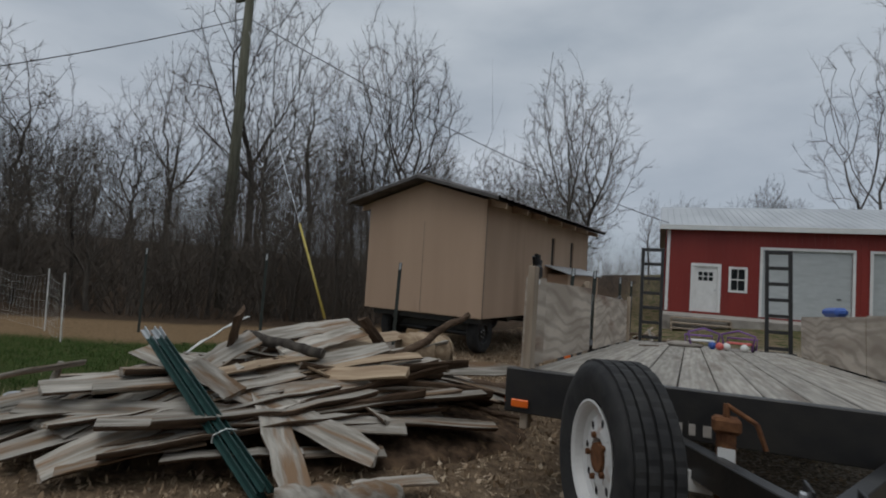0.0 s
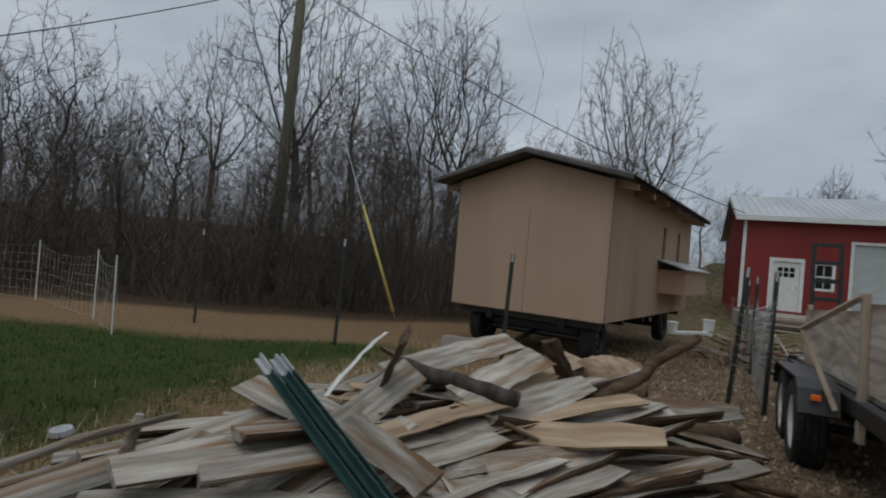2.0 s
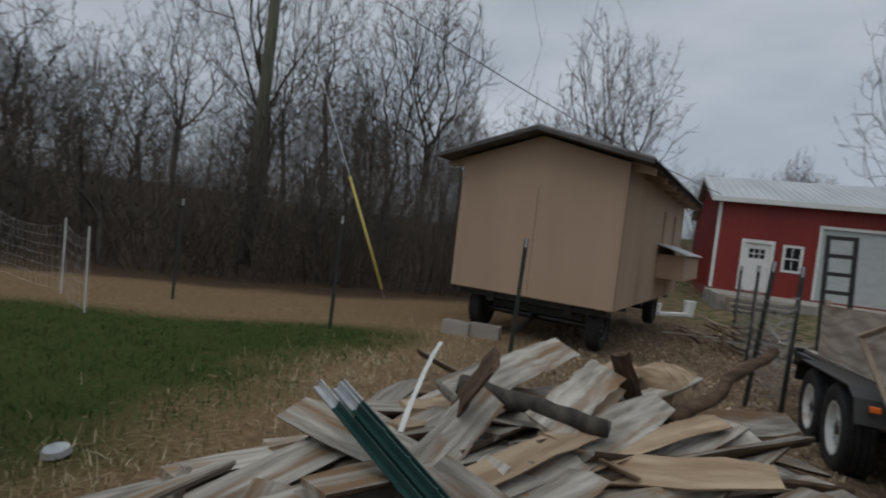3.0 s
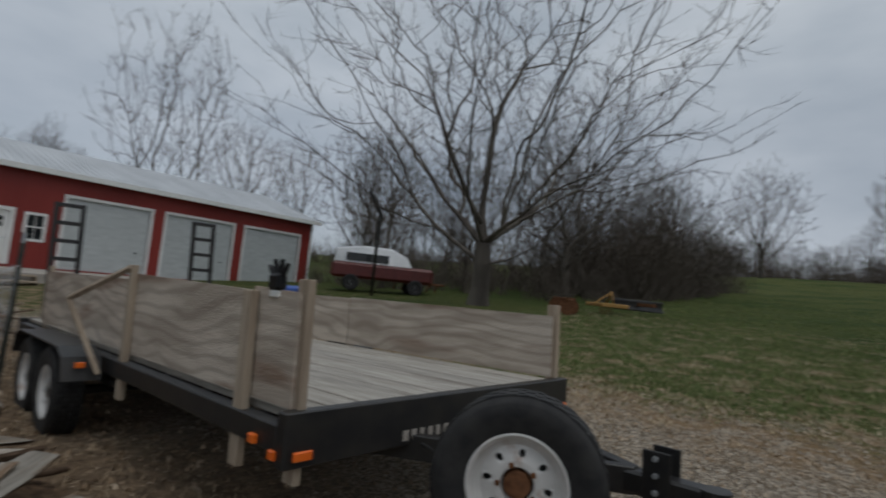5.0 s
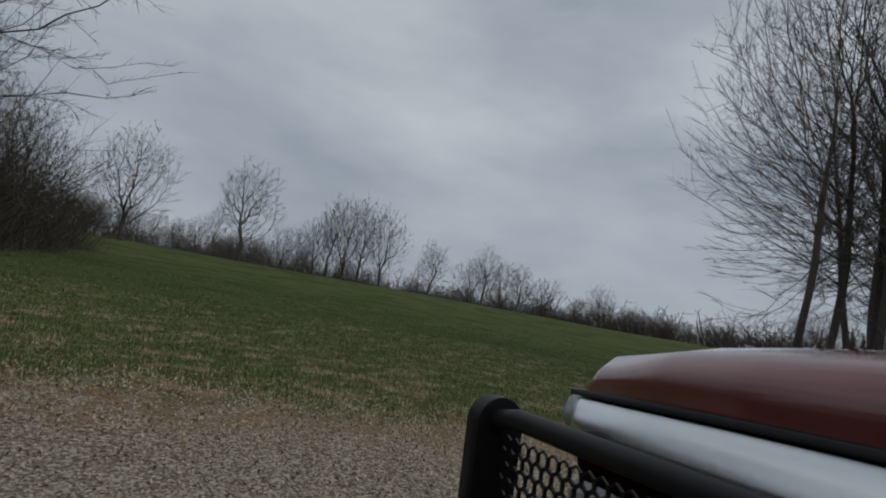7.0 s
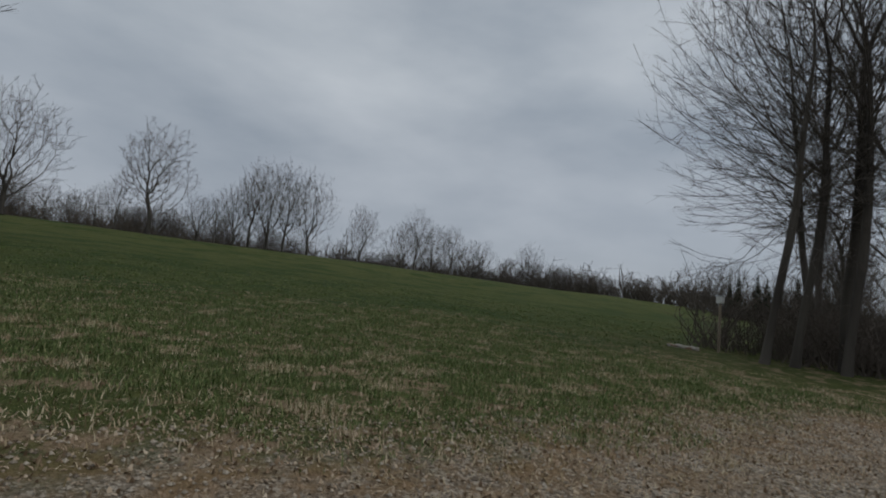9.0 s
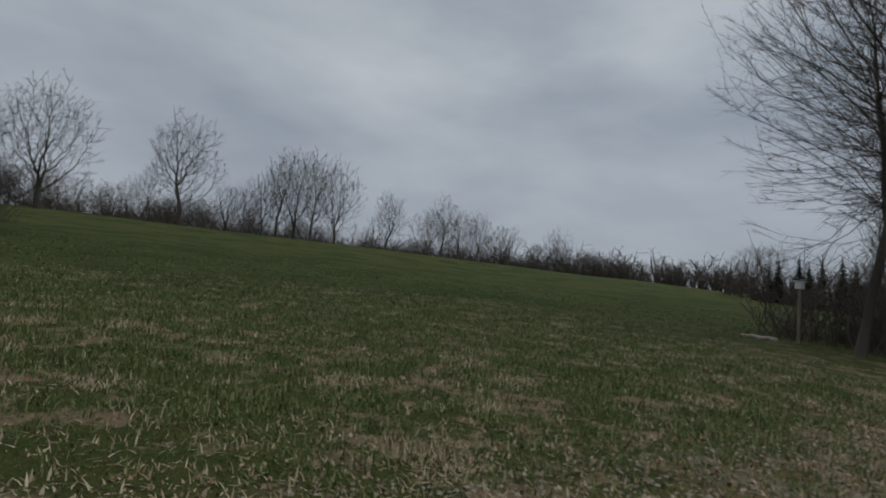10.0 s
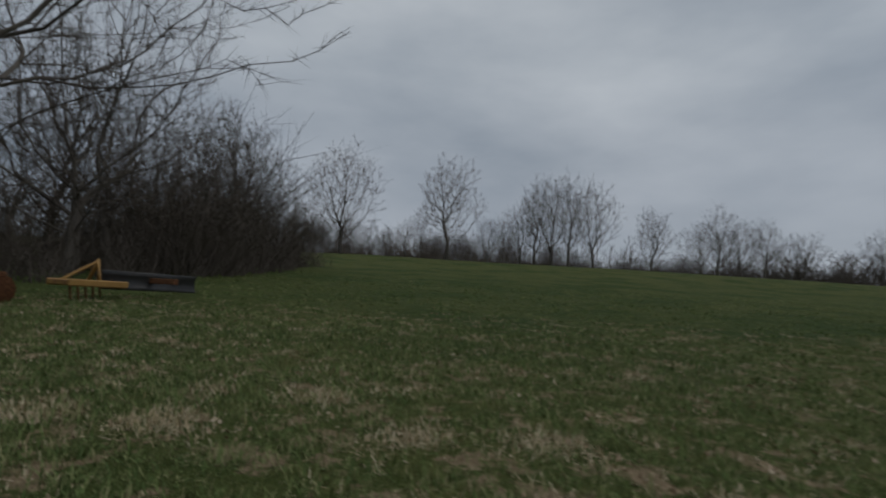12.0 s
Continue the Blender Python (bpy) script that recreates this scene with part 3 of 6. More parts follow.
def make_shed():
    shed = thing("shed", "tan wood-sided chicken shed with a low gable roof on a wagon", "shed", pose(3.57, 1.96, 0.85, 1.2, 0, -10))
    L, W, H, R = 5.42, 2.41, 1.92, 0.32
    # x runs to the left from the corner as -x, y runs along the side wall
    for y0, y1, nm in ((0.0, 0.06, "front_wall"), (L - 0.06, L, "back_wall")):
        bm = boxed(-W + 0.05, -0.05, y0, y1, 0, H)
        v = [bm.verts.new(p) for p in ((-W + 0.05, y0, H), (-0.05, y0, H), (-W / 2, y0, H + R), (-W + 0.05, y1, H), (-0.05, y1, H), (-W / 2, y1, H + R))]
        for f in ((0, 1, 2), (5, 4, 3), (1, 4, 5, 2), (0, 2, 5, 3)):
            bm.faces.new([v[i] for i in f])
        part(nm, bm, M["siding"], shed)
    for xa in (-1.19, ):
        part("seam_batten", boxed(xa, xa + 0.005, -0.004, -0.001, 0.0, 1.55), M["shed_roof"], shed, "dark panel seam")
    wins = [(2.95, 3.15), (4.15, 4.35)]
    bm = B()
    cuts = [0.0] + [v for w in wins for v in w] + [L]
    for i in range(len(cuts) - 1):
        if i % 2 == 0:
            box(bm, -0.05, 0.0, cuts[i], cuts[i + 1], 0, H)
        else:
            box(bm, -0.05, 0.0, cuts[i], cuts[i + 1], 0, 0.95), box(bm, -0.05, 0.0, cuts[i], cuts[i + 1], 1.55, H)
    bmesh.ops.remove_doubles(bm, verts=bm.verts[:], dist=0.0005)
    part("side_wall", bm, M["siding"], shed)
    part("side_wall", boxed(-W, -W + 0.05, 0, L, 0, H), M["siding"], shed)
    for a, b in wins:
        w = part("window", boxed(-0.04, -0.03, a, b, 0.95, 1.55), M["glass"], shed, "narrow dark window slot")
        part("sill", boxed(-0.01, 0.03, a - 0.02, b + 0.02, 0.91, 0.948), M["siding"], w)
    part("corner_gap", boxed(0.001, 0.006, 0.02, 0.03, 0.0, H - 0.05), M["shed_roof"], shed, "dark corner joint")
    part("floor", boxed(-W + 0.06, -0.06, 0.07, L - 0.07, -0.02, 0.05), M["lumber"], shed)
    # roof
    for s in (-1, 1):
        ov, e = 0.33, 0.28
        xe = -W / 2 + s * (W / 2 + ov)
        sl = R / (W / 2)
        ze = H - ov * sl + 0.03
        prof = [(-e, 0.05)]
        for k in range(26):
            yk = -e + 0.05 + k * (L + 2 * e - 0.10) / 25
            prof += [(yk - 0.045, 0.05), (yk, 0.083), (yk + 0.045, 0.05)]
        prof += [(L + e, 0.05), (L + e, 0.0), (-e, 0.0), (-e, 0.05)]
        bm = loft([[(xe, y, ze + h) for y, h in prof], [(-W / 2, y, H + R + 0.03 + h) for y, h in prof]], "shed_roof", False)
        for f in bm.faces:
            f.smooth = False
        part("roof_slope", bm, M["shed_roof"], shed, "dark weathered corrugated roofing")
        for k in range(7):
            yk = 0.1 + k * (L - 0.3) / 6
            bm = B()
            v = []
            for y in (yk, yk + 0.045):
                v += [bm.verts.new(p) for p in ((xe - s * 0.04, y, ze - 0.09), (-W / 2 + s * W / 2, y, H - 0.10), (-W / 2 + s * W / 2, y, H + 0.02), (xe - s * 0.04, y, ze - 0.005))]
            for f in ((0, 1, 2, 3), (7, 6, 5, 4), (0, 4, 5, 1), (3, 2, 6, 7), (0, 3, 7, 4)):
                bm.faces.new([v[i] for i in f])
            part("rafter_tail", bm, M["siding"], shed)
    # nest box on the long side
    nest = part("nest_box", boxed(0.002, 0.44, 2.78, 4.9, 0.38, 0.80, 0.008), M["siding"], shed, "tan nest box with a pale sheet lid")
    bm = B()
    v = [bm.verts.new(p) for p in ((0.0, 2.63, 0.96), (0.50, 2.63, 0.81), (0.50, 4.98, 0.81), (0.0, 4.98, 0.96))]
    w = [bm.verts.new((p.co.x, p.co.y, p.co.z + 0.02)) for p in v]
    bm.faces.new(v[::-1]), bm.faces.new(w)
    for i in range(4):
        bm.faces.new((v[i], v[(i + 1) % 4], w[(i + 1) % 4], w[i]))
    part("lid", bm, M["roof_metal"], nest, "pale galvanised lid")
    # wagon gear
    bm = B()
    for x in (-0.62, -W + 0.62):
        box(bm, x - 0.05, x + 0.05, 0.12, L - 0.1, -0.16, -0.022)
    for y in (0.15, 1.2, 2.4, 3.6, L - 0.25):
        box(bm, -W + 0.1, -0.1, y, y + 0.09, -0.11, -0.023)
    part("wagon_frame", bm, M["black"], shed, "dark steel wagon frame")
    for y in (0.55, L - 0.9):
        part("axle", cyl(B(), (-W + 0.28, y, -0.32), (-0.28, y, -0.32), 0.05), M["black"], shed)
        for x in (-0.2, -W + 0.2):
            wheel(shed, (x - 0.1 if x > -1 else x + 0.1, y, -0.30), 1 if x > -1 else -1, 0.33, 0.19, 0.17, M["black"], tread=False)
        part("bolster", boxed(-W / 2 - 0.7, -W / 2 + 0.7, y - 0.06, y + 0.06, -0.27, -0.165), M["black"], shed)
    part("drawbar", cyl(B(), (-W / 2, 0.5, -0.3), (-W / 2 + 0.1, -0.5, -0.42), 0.04), M["black"], shed)


make_shed()


# ---------------------------------------------------------------- flatbed trailer
TR = pose(5.45, -3.28, 0.955, -2.3, -0.8, -3)
TW, TL = 2.15, 5.85


def make_trailer():
    t = thing("flatbed_trailer", "black flatbed trailer with grey plank deck and plywood sides", "trailer", TR)
    # frame: deep front rail, side rails, cross members
    bm = B()
    box(bm, -0.03, TW + 0.03, -0.05, 0.02, -0.215, 0.012, 0.006)
    part("front_rail", bm, M["black"], t, "deep black steel front rail with small raised lettering")
    for x in (-0.03, TW - 0.05):
        part("side_rail", boxed(x, x + 0.08, 0.023, TL, -0.16, -0.045, 0.006), M["black"], t)
    for k in range(9):
        y = 0.25 + k * 0.6
        part("cross_member", boxed(0.053, TW - 0.053, y, y + 0.06, -0.14, -0.045), M["black"], t)
    part("rear_rail", boxed(-0.03, TW + 0.03, TL + 0.003, TL + 0.08, -0.2, 0.005, 0.006), M["black"], t)
    # pale bars where the maker's name stands
    for k, (w, h) in enumerate(((0.05, 0.05), (0.045, 0.05), (0.04, 0.05), (0.045, 0.05), (0.04, 0.05), (0.05, 0.05), (0.045, 0.05))):
        part("name_bar", boxed(0.62 + k * 0.058, 0.62 + k * 0.058 + w * 0.7, -0.054, -0.051, -0.19, -0.19 + h), M["concrete"], t, "pale plain bar on the rail")
    # lamps
    part("marker_lamp", boxed(0.01, 0.10, -0.068, -0.051, -0.185, -0.145, 0.005), M["orange"], t, "orange marker lamp")
    part("marker_lamp", boxed(-0.047, -0.031, 0.0, 0.05, -0.185, -0.145, 0.004), M["orange"], t, "orange marker lamp")
    part("marker_lamp", boxed(TW - 0.10, TW - 0.01, -0.068, -0.051, -0.185, -0.145, 0.005), M["orange"], t, "orange marker lamp")
    part("marker_lamp", boxed(-0.055, -0.031, 0.16, 0.21, -0.15, -0.11, 0.004), M["orange"], t, "orange marker lamp")
    # side boards: posts and plywood
    def post(x, y, h, w=0.085, d=0.04, lean=0, z0=-0.30, nm="stake_post"):
        bm = boxed(-w / 2, w / 2, -d / 2, d / 2, z0, h, 0.004)
        part(nm, bm, M["lumber"], t, "", pose(x, y, 0, 0, lean, 0))

    def ply(x, y0, y1, h0, h1, z0=0.012):
        bm = B()
        v = []
        for xx in (x - 0.009, x + 0.009):
            v += [bm.verts.new(p) for p in ((xx, y0, z0), (xx, y1, z0), (xx, y1, h1), (xx, y0, h0))]
        for f in ((3, 2, 1, 0), (4, 5, 6, 7), (0, 1, 5, 4), (1, 2, 6, 5), (2, 3, 7, 6), (3, 0, 4, 7)):
            bm.faces.new([v[i] for i in f])
        part("side_board", bm, M["ply"], t)

    ply(0.035, 0.02, 0.42, 0.50, 0.52), ply(0.030, 0.42, 2.10, 0.50, 0.56), ply(0.045, 2.30, 5.1, 0.52, 0.56)
    post(0.066, 0.03, 0.56, 0.04, 0.085), post(0.0, 0.40, 0.50, 0.04, 0.085), post(0.0, 2.12, 0.62, 0.04, 0.085), post(0.07, 5.05, 0.62, 0.04, 0.085)
    brace = cyl(B(), (-0.02, 2.12, 0.60), (-0.28, 2.5, 0.36), 0.024, sides=4)
    part("brace", brace, M["lumber"], t)
    part("brace", cyl(B(), (-0.28, 2.5, 0.36), (-0.10, 2.3, -0.15), 0.022, sides=4), M["lumber"], t)
    xr = TW - 0.035
    ply(xr, 0.05, 2.42, 0.44, 0.48), ply(xr - 0.004, 2.435, 5.1, 0.47, 0.50)
    post(xr + 0.03, 0.06, 0.52, 0.04, 0.085), post(xr + 0.03, 2.43, 0.45, 0.04, 0.085), post(xr + 0.03, 5.05, 0.5, 0.04, 0.085)
    # fenders and wheels
    for side, x0 in ((-1, -0.30), (1, TW + 0.06)):
        vs, fs = [], []
        prof = [(2.36, -0.18), (2.42, -0.02), (2.58, 0.04), (4.08, 0.04), (4.24, -0.02), (4.30, -0.18)]
        for y, z in prof:
            for xx in (x0, x0 + 0.24):
                vs.append((xx, y, z - 0.02))
        for i in range(len(prof) - 1):
            fs.append((2 * i, 2 * i + 1, 2 * i + 3, 2 * i + 2))
        me = bpy.data.meshes.new("fender")
        me.from_pydata(vs, [], fs)
        me.materials.append(M["black"])
        fo = part("fender", me, None, t, "black steel tandem fender")
        so = fo.modifiers.new("thick", "SOLIDIFY")
        so.thickness = 0.012
        for y in (2.95, 3.76):
            wheel(t, (x0 + 0.12, y, -0.36), side, 0.345, 0.205, 0.20, M["rim"])
        part("marker_lamp", boxed(x0 + 0.1 - 0.03, x0 + 0.1 + 0.03, 2.34, 2.356, -0.11, -0.07, 0.004), M["orange"], t, "orange marker lamp")
    for y in (2.95, 3.76):
        part("axle", cyl(B(), (-0.1, y, -0.36), (TW + 0.1, y, -0.36), 0.035), M["black"], t)
        for x in (0.1, TW - 0.1):
            part("leaf_spring", boxed(x - 0.03, x + 0.03, y - 0.36, y + 0.36, -0.30, -0.25, 0.01), M["black"], t)
    # tongue: two rails to the coupler
    tip = Vector((TW / 2 + 0.12, -0.96, -0.24))
    for x in (0.42, TW - 0.30):
        a = Vector((x, 0.5, -0.22))
        bm = B()
        d = tip - a
        box(bm, -0.03, 0.03, -d.length / 2, d.length / 2, -0.06, 0.06, 0.004, Matrix.Translation((a + tip) / 2) @ d.to_track_quat("Y", "Z").to_matrix().to_4x4())
        part("tongue_rail", bm, M["black"], t)
    bm = boxed(tip.x - 0.05, tip.x + 0.05, tip.y - 0.30, tip.y + 0.06, tip.z - 0.05, tip.z + 0.05, 0.012)
    cyl(bm, (tip.x, tip.y - 0.34, tip.z - 0.06), (tip.x, tip.y - 0.34, tip.z + 0.05), 0.06, sides=16)
    coupler = part("coupler", bm, M["black"], t, "black adjustable coupler")
    bm = B()
    for x in (tip.x - 0.065, tip.x + 0.055):
        box(bm, x, x + 0.01, tip.y - 0.18, tip.y - 0.06, tip.z - 0.12, tip.z + 0.16, 0.003)
    part("coupler_plate", bm, M["black"], coupler)
    for k in range(4):
        part("bolt", cyl(B(), (tip.x - 0.08, tip.y - 0.12, tip.z - 0.08 + k * 0.07), (tip.x - 0.065, tip.y - 0.12, tip.z - 0.08 + k * 0.07), 0.012, sides=6), M["galv"], coupler)
    # jack
    jx, jy = 0.98, -0.44
    jack = part("jack", cyl(B(), (jx, jy, -0.62), (jx, jy, -0.09), 0.035, sides=14), M["rust"], t, "rusty trailer jack with a white sticker")
    part("jack_head", boxed(jx - 0.05, jx + 0.05, jy - 0.045, jy + 0.045, -0.088, -0.03, 0.012), M["rust"], jack)
    part("sticker", boxed(jx - 0.03, jx + 0.03, jy - 0.040, jy - 0.036, -0.30, -0.14), M["white"], jack, "white plain sticker")
    bm = cyl(B(), (jx, jy, -0.03), (jx + 0.0, jy, 0.02), 0.012, sides=8)
    cyl(bm, (jx, jy, 0.015), (jx + 0.10, jy - 0.02, -0.04), 0.009, sides=8), cyl(bm, (jx + 0.10, jy - 0.02, -0.04), (jx + 0.13, jy - 0.02, -0.13), 0.009, sides=8)
    part("crank", bm, M["rust"], jack)
    part("foot", boxed(jx - 0.08, jx + 0.08, jy - 0.08, jy + 0.08, -0.68, -0.62, 0.006), M["rust"], jack)
    part("data_plate", boxed(0.80, 0.94, -0.40, -0.39, -0.34, -0.26, 0.002), M["white"], t, "white plain plate on the tongue")
    part("wiring", tube_mesh("wiring", [(0.7, -0.1, -0.2), (0.85, -0.3, -0.31), (1.1, -0.5, -0.26), (1.2, -0.9, -0.2)], [0.008] * 4, 6, M["wire"]), None, t)
    # spare wheel bracket
    part("spare_bracket", boxed(0.64, 0.82, -0.78, -0.70, -0.25, -0.15, 0.005), M["black"], t)
    wheel(t, (0.61, -0.74, -0.185), -1, 0.345, 0.205, 0.20, M["rim"], rust_hub=True).rotation_euler = (0, 0, radians(30))
    # loading ramps standing at the rear
    for x0 in (0.15, 1.79):
        r = new("loading_ramp", None)
        r.parent = t
        r.matrix_basis = pose(x0, TL - 0.10, 0.0, -3, 0, 0)
        tagged(r, "black steel ladder ramp standing upright")
        for x in (0.0, 0.28):
            part("ramp_rail", boxed(x, x + 0.045, 0, 0.06, 0.0, 1.42, 0.004), M["black"], r)
        for k in range(7):
            z = 0.04 + k * 0.222
            part("rung", boxed(0.047, 0.278, 0.005, 0.055, z, z + 0.045, 0.004), M["black"], r)
    # deck planks
    n = 11
    w = (TW - 0.10) / n
    for k in range(n):
        bm = boxed(-w / 2 + 0.004, w / 2 - 0.004, -TL / 2 + 0.03, TL / 2 - 0.01, -0.04, 0.0 + 0.002 * (k % 3), 0.004)
        part("deck_plank", bm, M["deck"], t, "", pose(0.05 + (k + 0.5) * w, TL / 2, -0.001, 0, rng.uniform(-0.5, 0.5), rng.uniform(-0.05, 0.05)))


make_trailer()


# ---------------------------------------------------------------- maroon truck with a grille guard
def make_truck():
    t = thing("pickup_truck", "faded maroon pickup truck with a black grille guard, parked", "truck", pose(5.00, -6.10, 0.12, 0, 0, 1))
    hw = 0.97
    # local: front at y=0, body runs to -y, x across

    def ring(y, top, w, crown=0.05, low=0.45, bow=0.0):
        pts = [(-w, y, low)]
        pts += [(-w, y, top - 0.16), (-w + 0.03, y, top - 0.07), (-w + 0.12, y, top - 0.01)]
        for k in range(1, 8):
            u = -1 + 2 * k / 8
            pts.append((u * (w - 0.14), y, top + crown * (1 - u * u)))
        pts += [(w - 0.12, y, top - 0.01), (w - 0.03, y, top - 0.07), (w, y, top - 0.16), (w, y, low)]
        return [(px, py - bow * (abs(px) / w) ** 5, pz) for px, py, pz in pts]

    hood = loft([ring(-0.07, 1.245, hw - 0.07, 0.02, 1.17, 0.07), ring(-0.095, 1.285, hw - 0.06, 0.03, 1.10, 0.07), ring(-0.15, 1.315, hw - 0.05, 0.04, 0.95, 0.06), ring(-0.28, 1.335, hw - 0.04, 0.05, 0.9, 0.04), ring(-0.6, 1.35, hw - 0.03, 0.065, 0.85), ring(-1.1, 1.36, hw - 0.02, 0.06, 0.85), ring(-1.48, 1.375, hw - 0.02, 0.05, 0.85)], "maroon")
    part("hood", hood, M["maroon"], t, "faded maroon hood")
    for s in (-1, 1):
        bm = B()
        rows = []
        for y, zt in ((-0.42, 1.13), (-0.6, 1.18), (-1.5, 1.27), (-5.2, 1.27)):
            rows.append([(s * (hw - 0.03), y, zt), (s * (hw + 0.02), y, zt - 0.08), (s * (hw + 0.025), y, 0.9), (s * (hw - 0.02), y, 0.52)])
        b2 = loft(rows, "maroon", False)
        part("fender_side", b2, M["maroon"], t)
    # chrome lip under the hood, grille, headlamps, bumper
    lip, seal = [], []
    for k in range(25):
        u = -1 + k / 12
        x, yb, zc = u * (hw - 0.09), -0.030 - 0.062 * abs(u) ** 5, 0.025 + 0.02 * (1 - u * u)
        h = 0.04 if abs(u) > 0.95 else 0.08
        lip.append([(x, yb - 0.01, 1.165 - h), (x, yb, 1.165 - h * 0.6), (x, yb - 0.022, 1.165 + zc), (x, yb - 0.10, 1.180 + zc), (x, yb - 0.10, 1.165 - h), (x, yb - 0.01, 1.165 - h)])
        seal.append([(x, yb - 0.022, 1.171 + zc), (x, yb - 0.020, 1.184 + zc), (x, yb - 0.10, 1.192 + zc), (x, yb - 0.10, 1.182 + zc), (x, yb - 0.022, 1.171 + zc)])
    part("hood_lip", loft(lip, "chrome"), M["chrome"], t, "bright chrome lip under the hood")
    part("hood_seal", loft(seal, "plastic"), M["plastic"], t)
    part("grille", boxed(-0.62, 0.62, -0.165, -0.135, 0.66, 1.012), M["plastic"], t)
    for k in range(6):
        part("grille_bar", boxed(-0.61, 0.61, -0.133, -0.118, 0.68 + k * 0.055, 0.695 + k * 0.055), M["chrome"], t)
    for s in (-1, 1):
        part("headlamp", boxed(s * 0.76 - 0.12, s * 0.76 + 0.12, -0.17, -0.12, 0.76, 1.00, 0.025), M["lens"], t, "clear headlamp")
    part("bumper", boxed(-hw, hw, -0.16, 0.0, 0.46, 0.66, 0.04), M["chrome"], t)
    # grille guard: two uprights, top tube, lower tube, mesh
    g = new("grille_guard", None)
    g.parent = t
    tagged(g, "black steel grille guard with honeycomb mesh")
    top = 1.165
    for s in (-1, 1):
        bm = B()
        v = []
        for x in (s * 0.93 - 0.03, s * 0.93 + 0.03):
            pts = [(0.05, 0.34), (0.147, 0.42)] + [(0.085 + 0.062 * math.cos(radians(a)), top - 0.062 + 0.062 * math.sin(radians(a))) for a in range(0, 181, 9)] + [(0.023, 0.40)]
            v.append([bm.verts.new((x, y - 0.02, z)) for y, z in pts])
        bm.faces.new(v[0]), bm.faces.new(v[1][::-1])
        for i in range(len(pts)):
            j = (i + 1) % len(pts)
            bm.faces.new((v[0][j], v[0][i], v[1][i], v[1][j]))
        bmesh.ops.bevel(bm, geom=[e for e in bm.edges if abs(e.verts[0].co.x - e.verts[1].co.x) < 1e-4], offset=0.012, segments=3, affect="EDGES")
        for f in bm.faces:
            f.smooth = len(f.verts) == 4
        part("upright", bm, M["plastic"], g)
    part("top_tube", tube_mesh("top_tube", [(-0.93, 0.07, top - 0.10), (-0.90, 0.075, top - 0.05), (-0.80, 0.08, top - 0.035), (0.80, 0.08, top - 0.035), (0.90, 0.075, top - 0.05), (0.93, 0.07, top - 0.10)], [0.024] * 6, 14, M["plastic"]), None, g)
    part("lower_tube", cyl(B(), (-0.9, 0.08, 0.52), (0.9, 0.08, 0.52), 0.03, sides=14), M["plastic"], g)
    vs, fs = [], []
    rr = 0.021
    zz = 0.56
    row = 0
    while zz < top - 0.09:
        xx = -0.88 + (rr * 0.87 if row % 2 else 0)
        while xx < 0.89:
            s = len(vs)
            for k in range(6):
                a = math.pi / 6 + k * math.pi / 3
                for q in (rr * 0.98, rr * 0.80):
                    vs.append((xx + q * math.cos(a), 0.055, zz + q * math.sin(a)))
            for k in range(6):
                i, j = s + 2 * k, s + 2 * ((k + 1) % 6)
                fs.append((i, j, j + 1, i + 1))
            xx += rr * 1.74
        zz += rr * 1.5
        row += 1
    me = bpy.data.meshes.new("mesh_screen")
    me.from_pydata(vs, [], fs)
    me.materials.append(M["plastic"])
    ms = part("mesh_screen", me, None, g, "black honeycomb mesh")
    so = ms.modifiers.new("thick", "SOLIDIFY")
    so.thickness = 0.006
    # cab and bed
    def cab(y, z, w):
        z += 0.21
        return [(-w, y, 1.26), (-w + 0.02, y, z - 0.1), (-w + 0.12, y, z), (w - 0.12, y, z), (w - 0.02, y, z - 0.1), (w, y, 1.26)]
    part("cab", loft([cab(-1.95, 1.66, 0.80), cab(-2.2, 1.80, 0.78), cab(-3.2, 1.82, 0.78), cab(-3.5, 1.70, 0.82)], "maroon"), M["maroon"], t)
    bm = B()
    q = [bm.verts.new(p) for p in ((-0.86, -1.46, 1.345), (0.86, -1.46, 1.345), (0.76, -1.99, 1.87), (-0.76, -1.99, 1.87))]
    bm.faces.new(q)
    part("windshield", bm, M["glass"], t, "dark sloping windshield")
    for s in (-1, 1):
        part("pillar", cyl(B(), (s * 0.885, -1.42, 1.31), (s * 0.775, -2.0, 1.89), 0.03, sides=6), M["plastic"], t)
        bm = B()
        q = [bm.verts.new(p) for p in ((s * 0.905, -1.5, 1.33), (s * 0.80, -2.0, 1.83), (s * 0.80, -3.2, 1.89), (s * 0.905, -3.4, 1.33))]
        bm.faces.new(q)
        part("side_window", bm, M["glass"], t)
        mi = part("wing_mirror", boxed(s * 1.10 - 0.10, s * 1.10 + 0.10, -1.74, -1.64, 1.33, 1.48, 0.03), M["plastic"], t, "black door mirror")
        part("mirror_arm", cyl(B(), (s * 0.93, -1.68, 1.33), (s * 1.06, -1.69, 1.38), 0.022, sides=8), M["plastic"], mi)
        part("wiper", cyl(B(), (s * 0.3 - 0.1, -1.50, 1.40), (s * 0.3 + 0.35, -1.56, 1.46), 0.008, sides=6), M["plastic"], t)
    part("cowl", boxed(-0.87, 0.87, -1.52, -1.44, 1.31, 1.36), M["plastic"], t)
    part("bed", boxed(-hw + 0.01, hw - 0.01, -5.25, -3.45, 0.7, 1.26, 0.02), M["maroon"], t)
    part("underbody", boxed(-0.8, 0.8, -5.1, -0.4, 0.45, 0.9), M["plastic"], t)
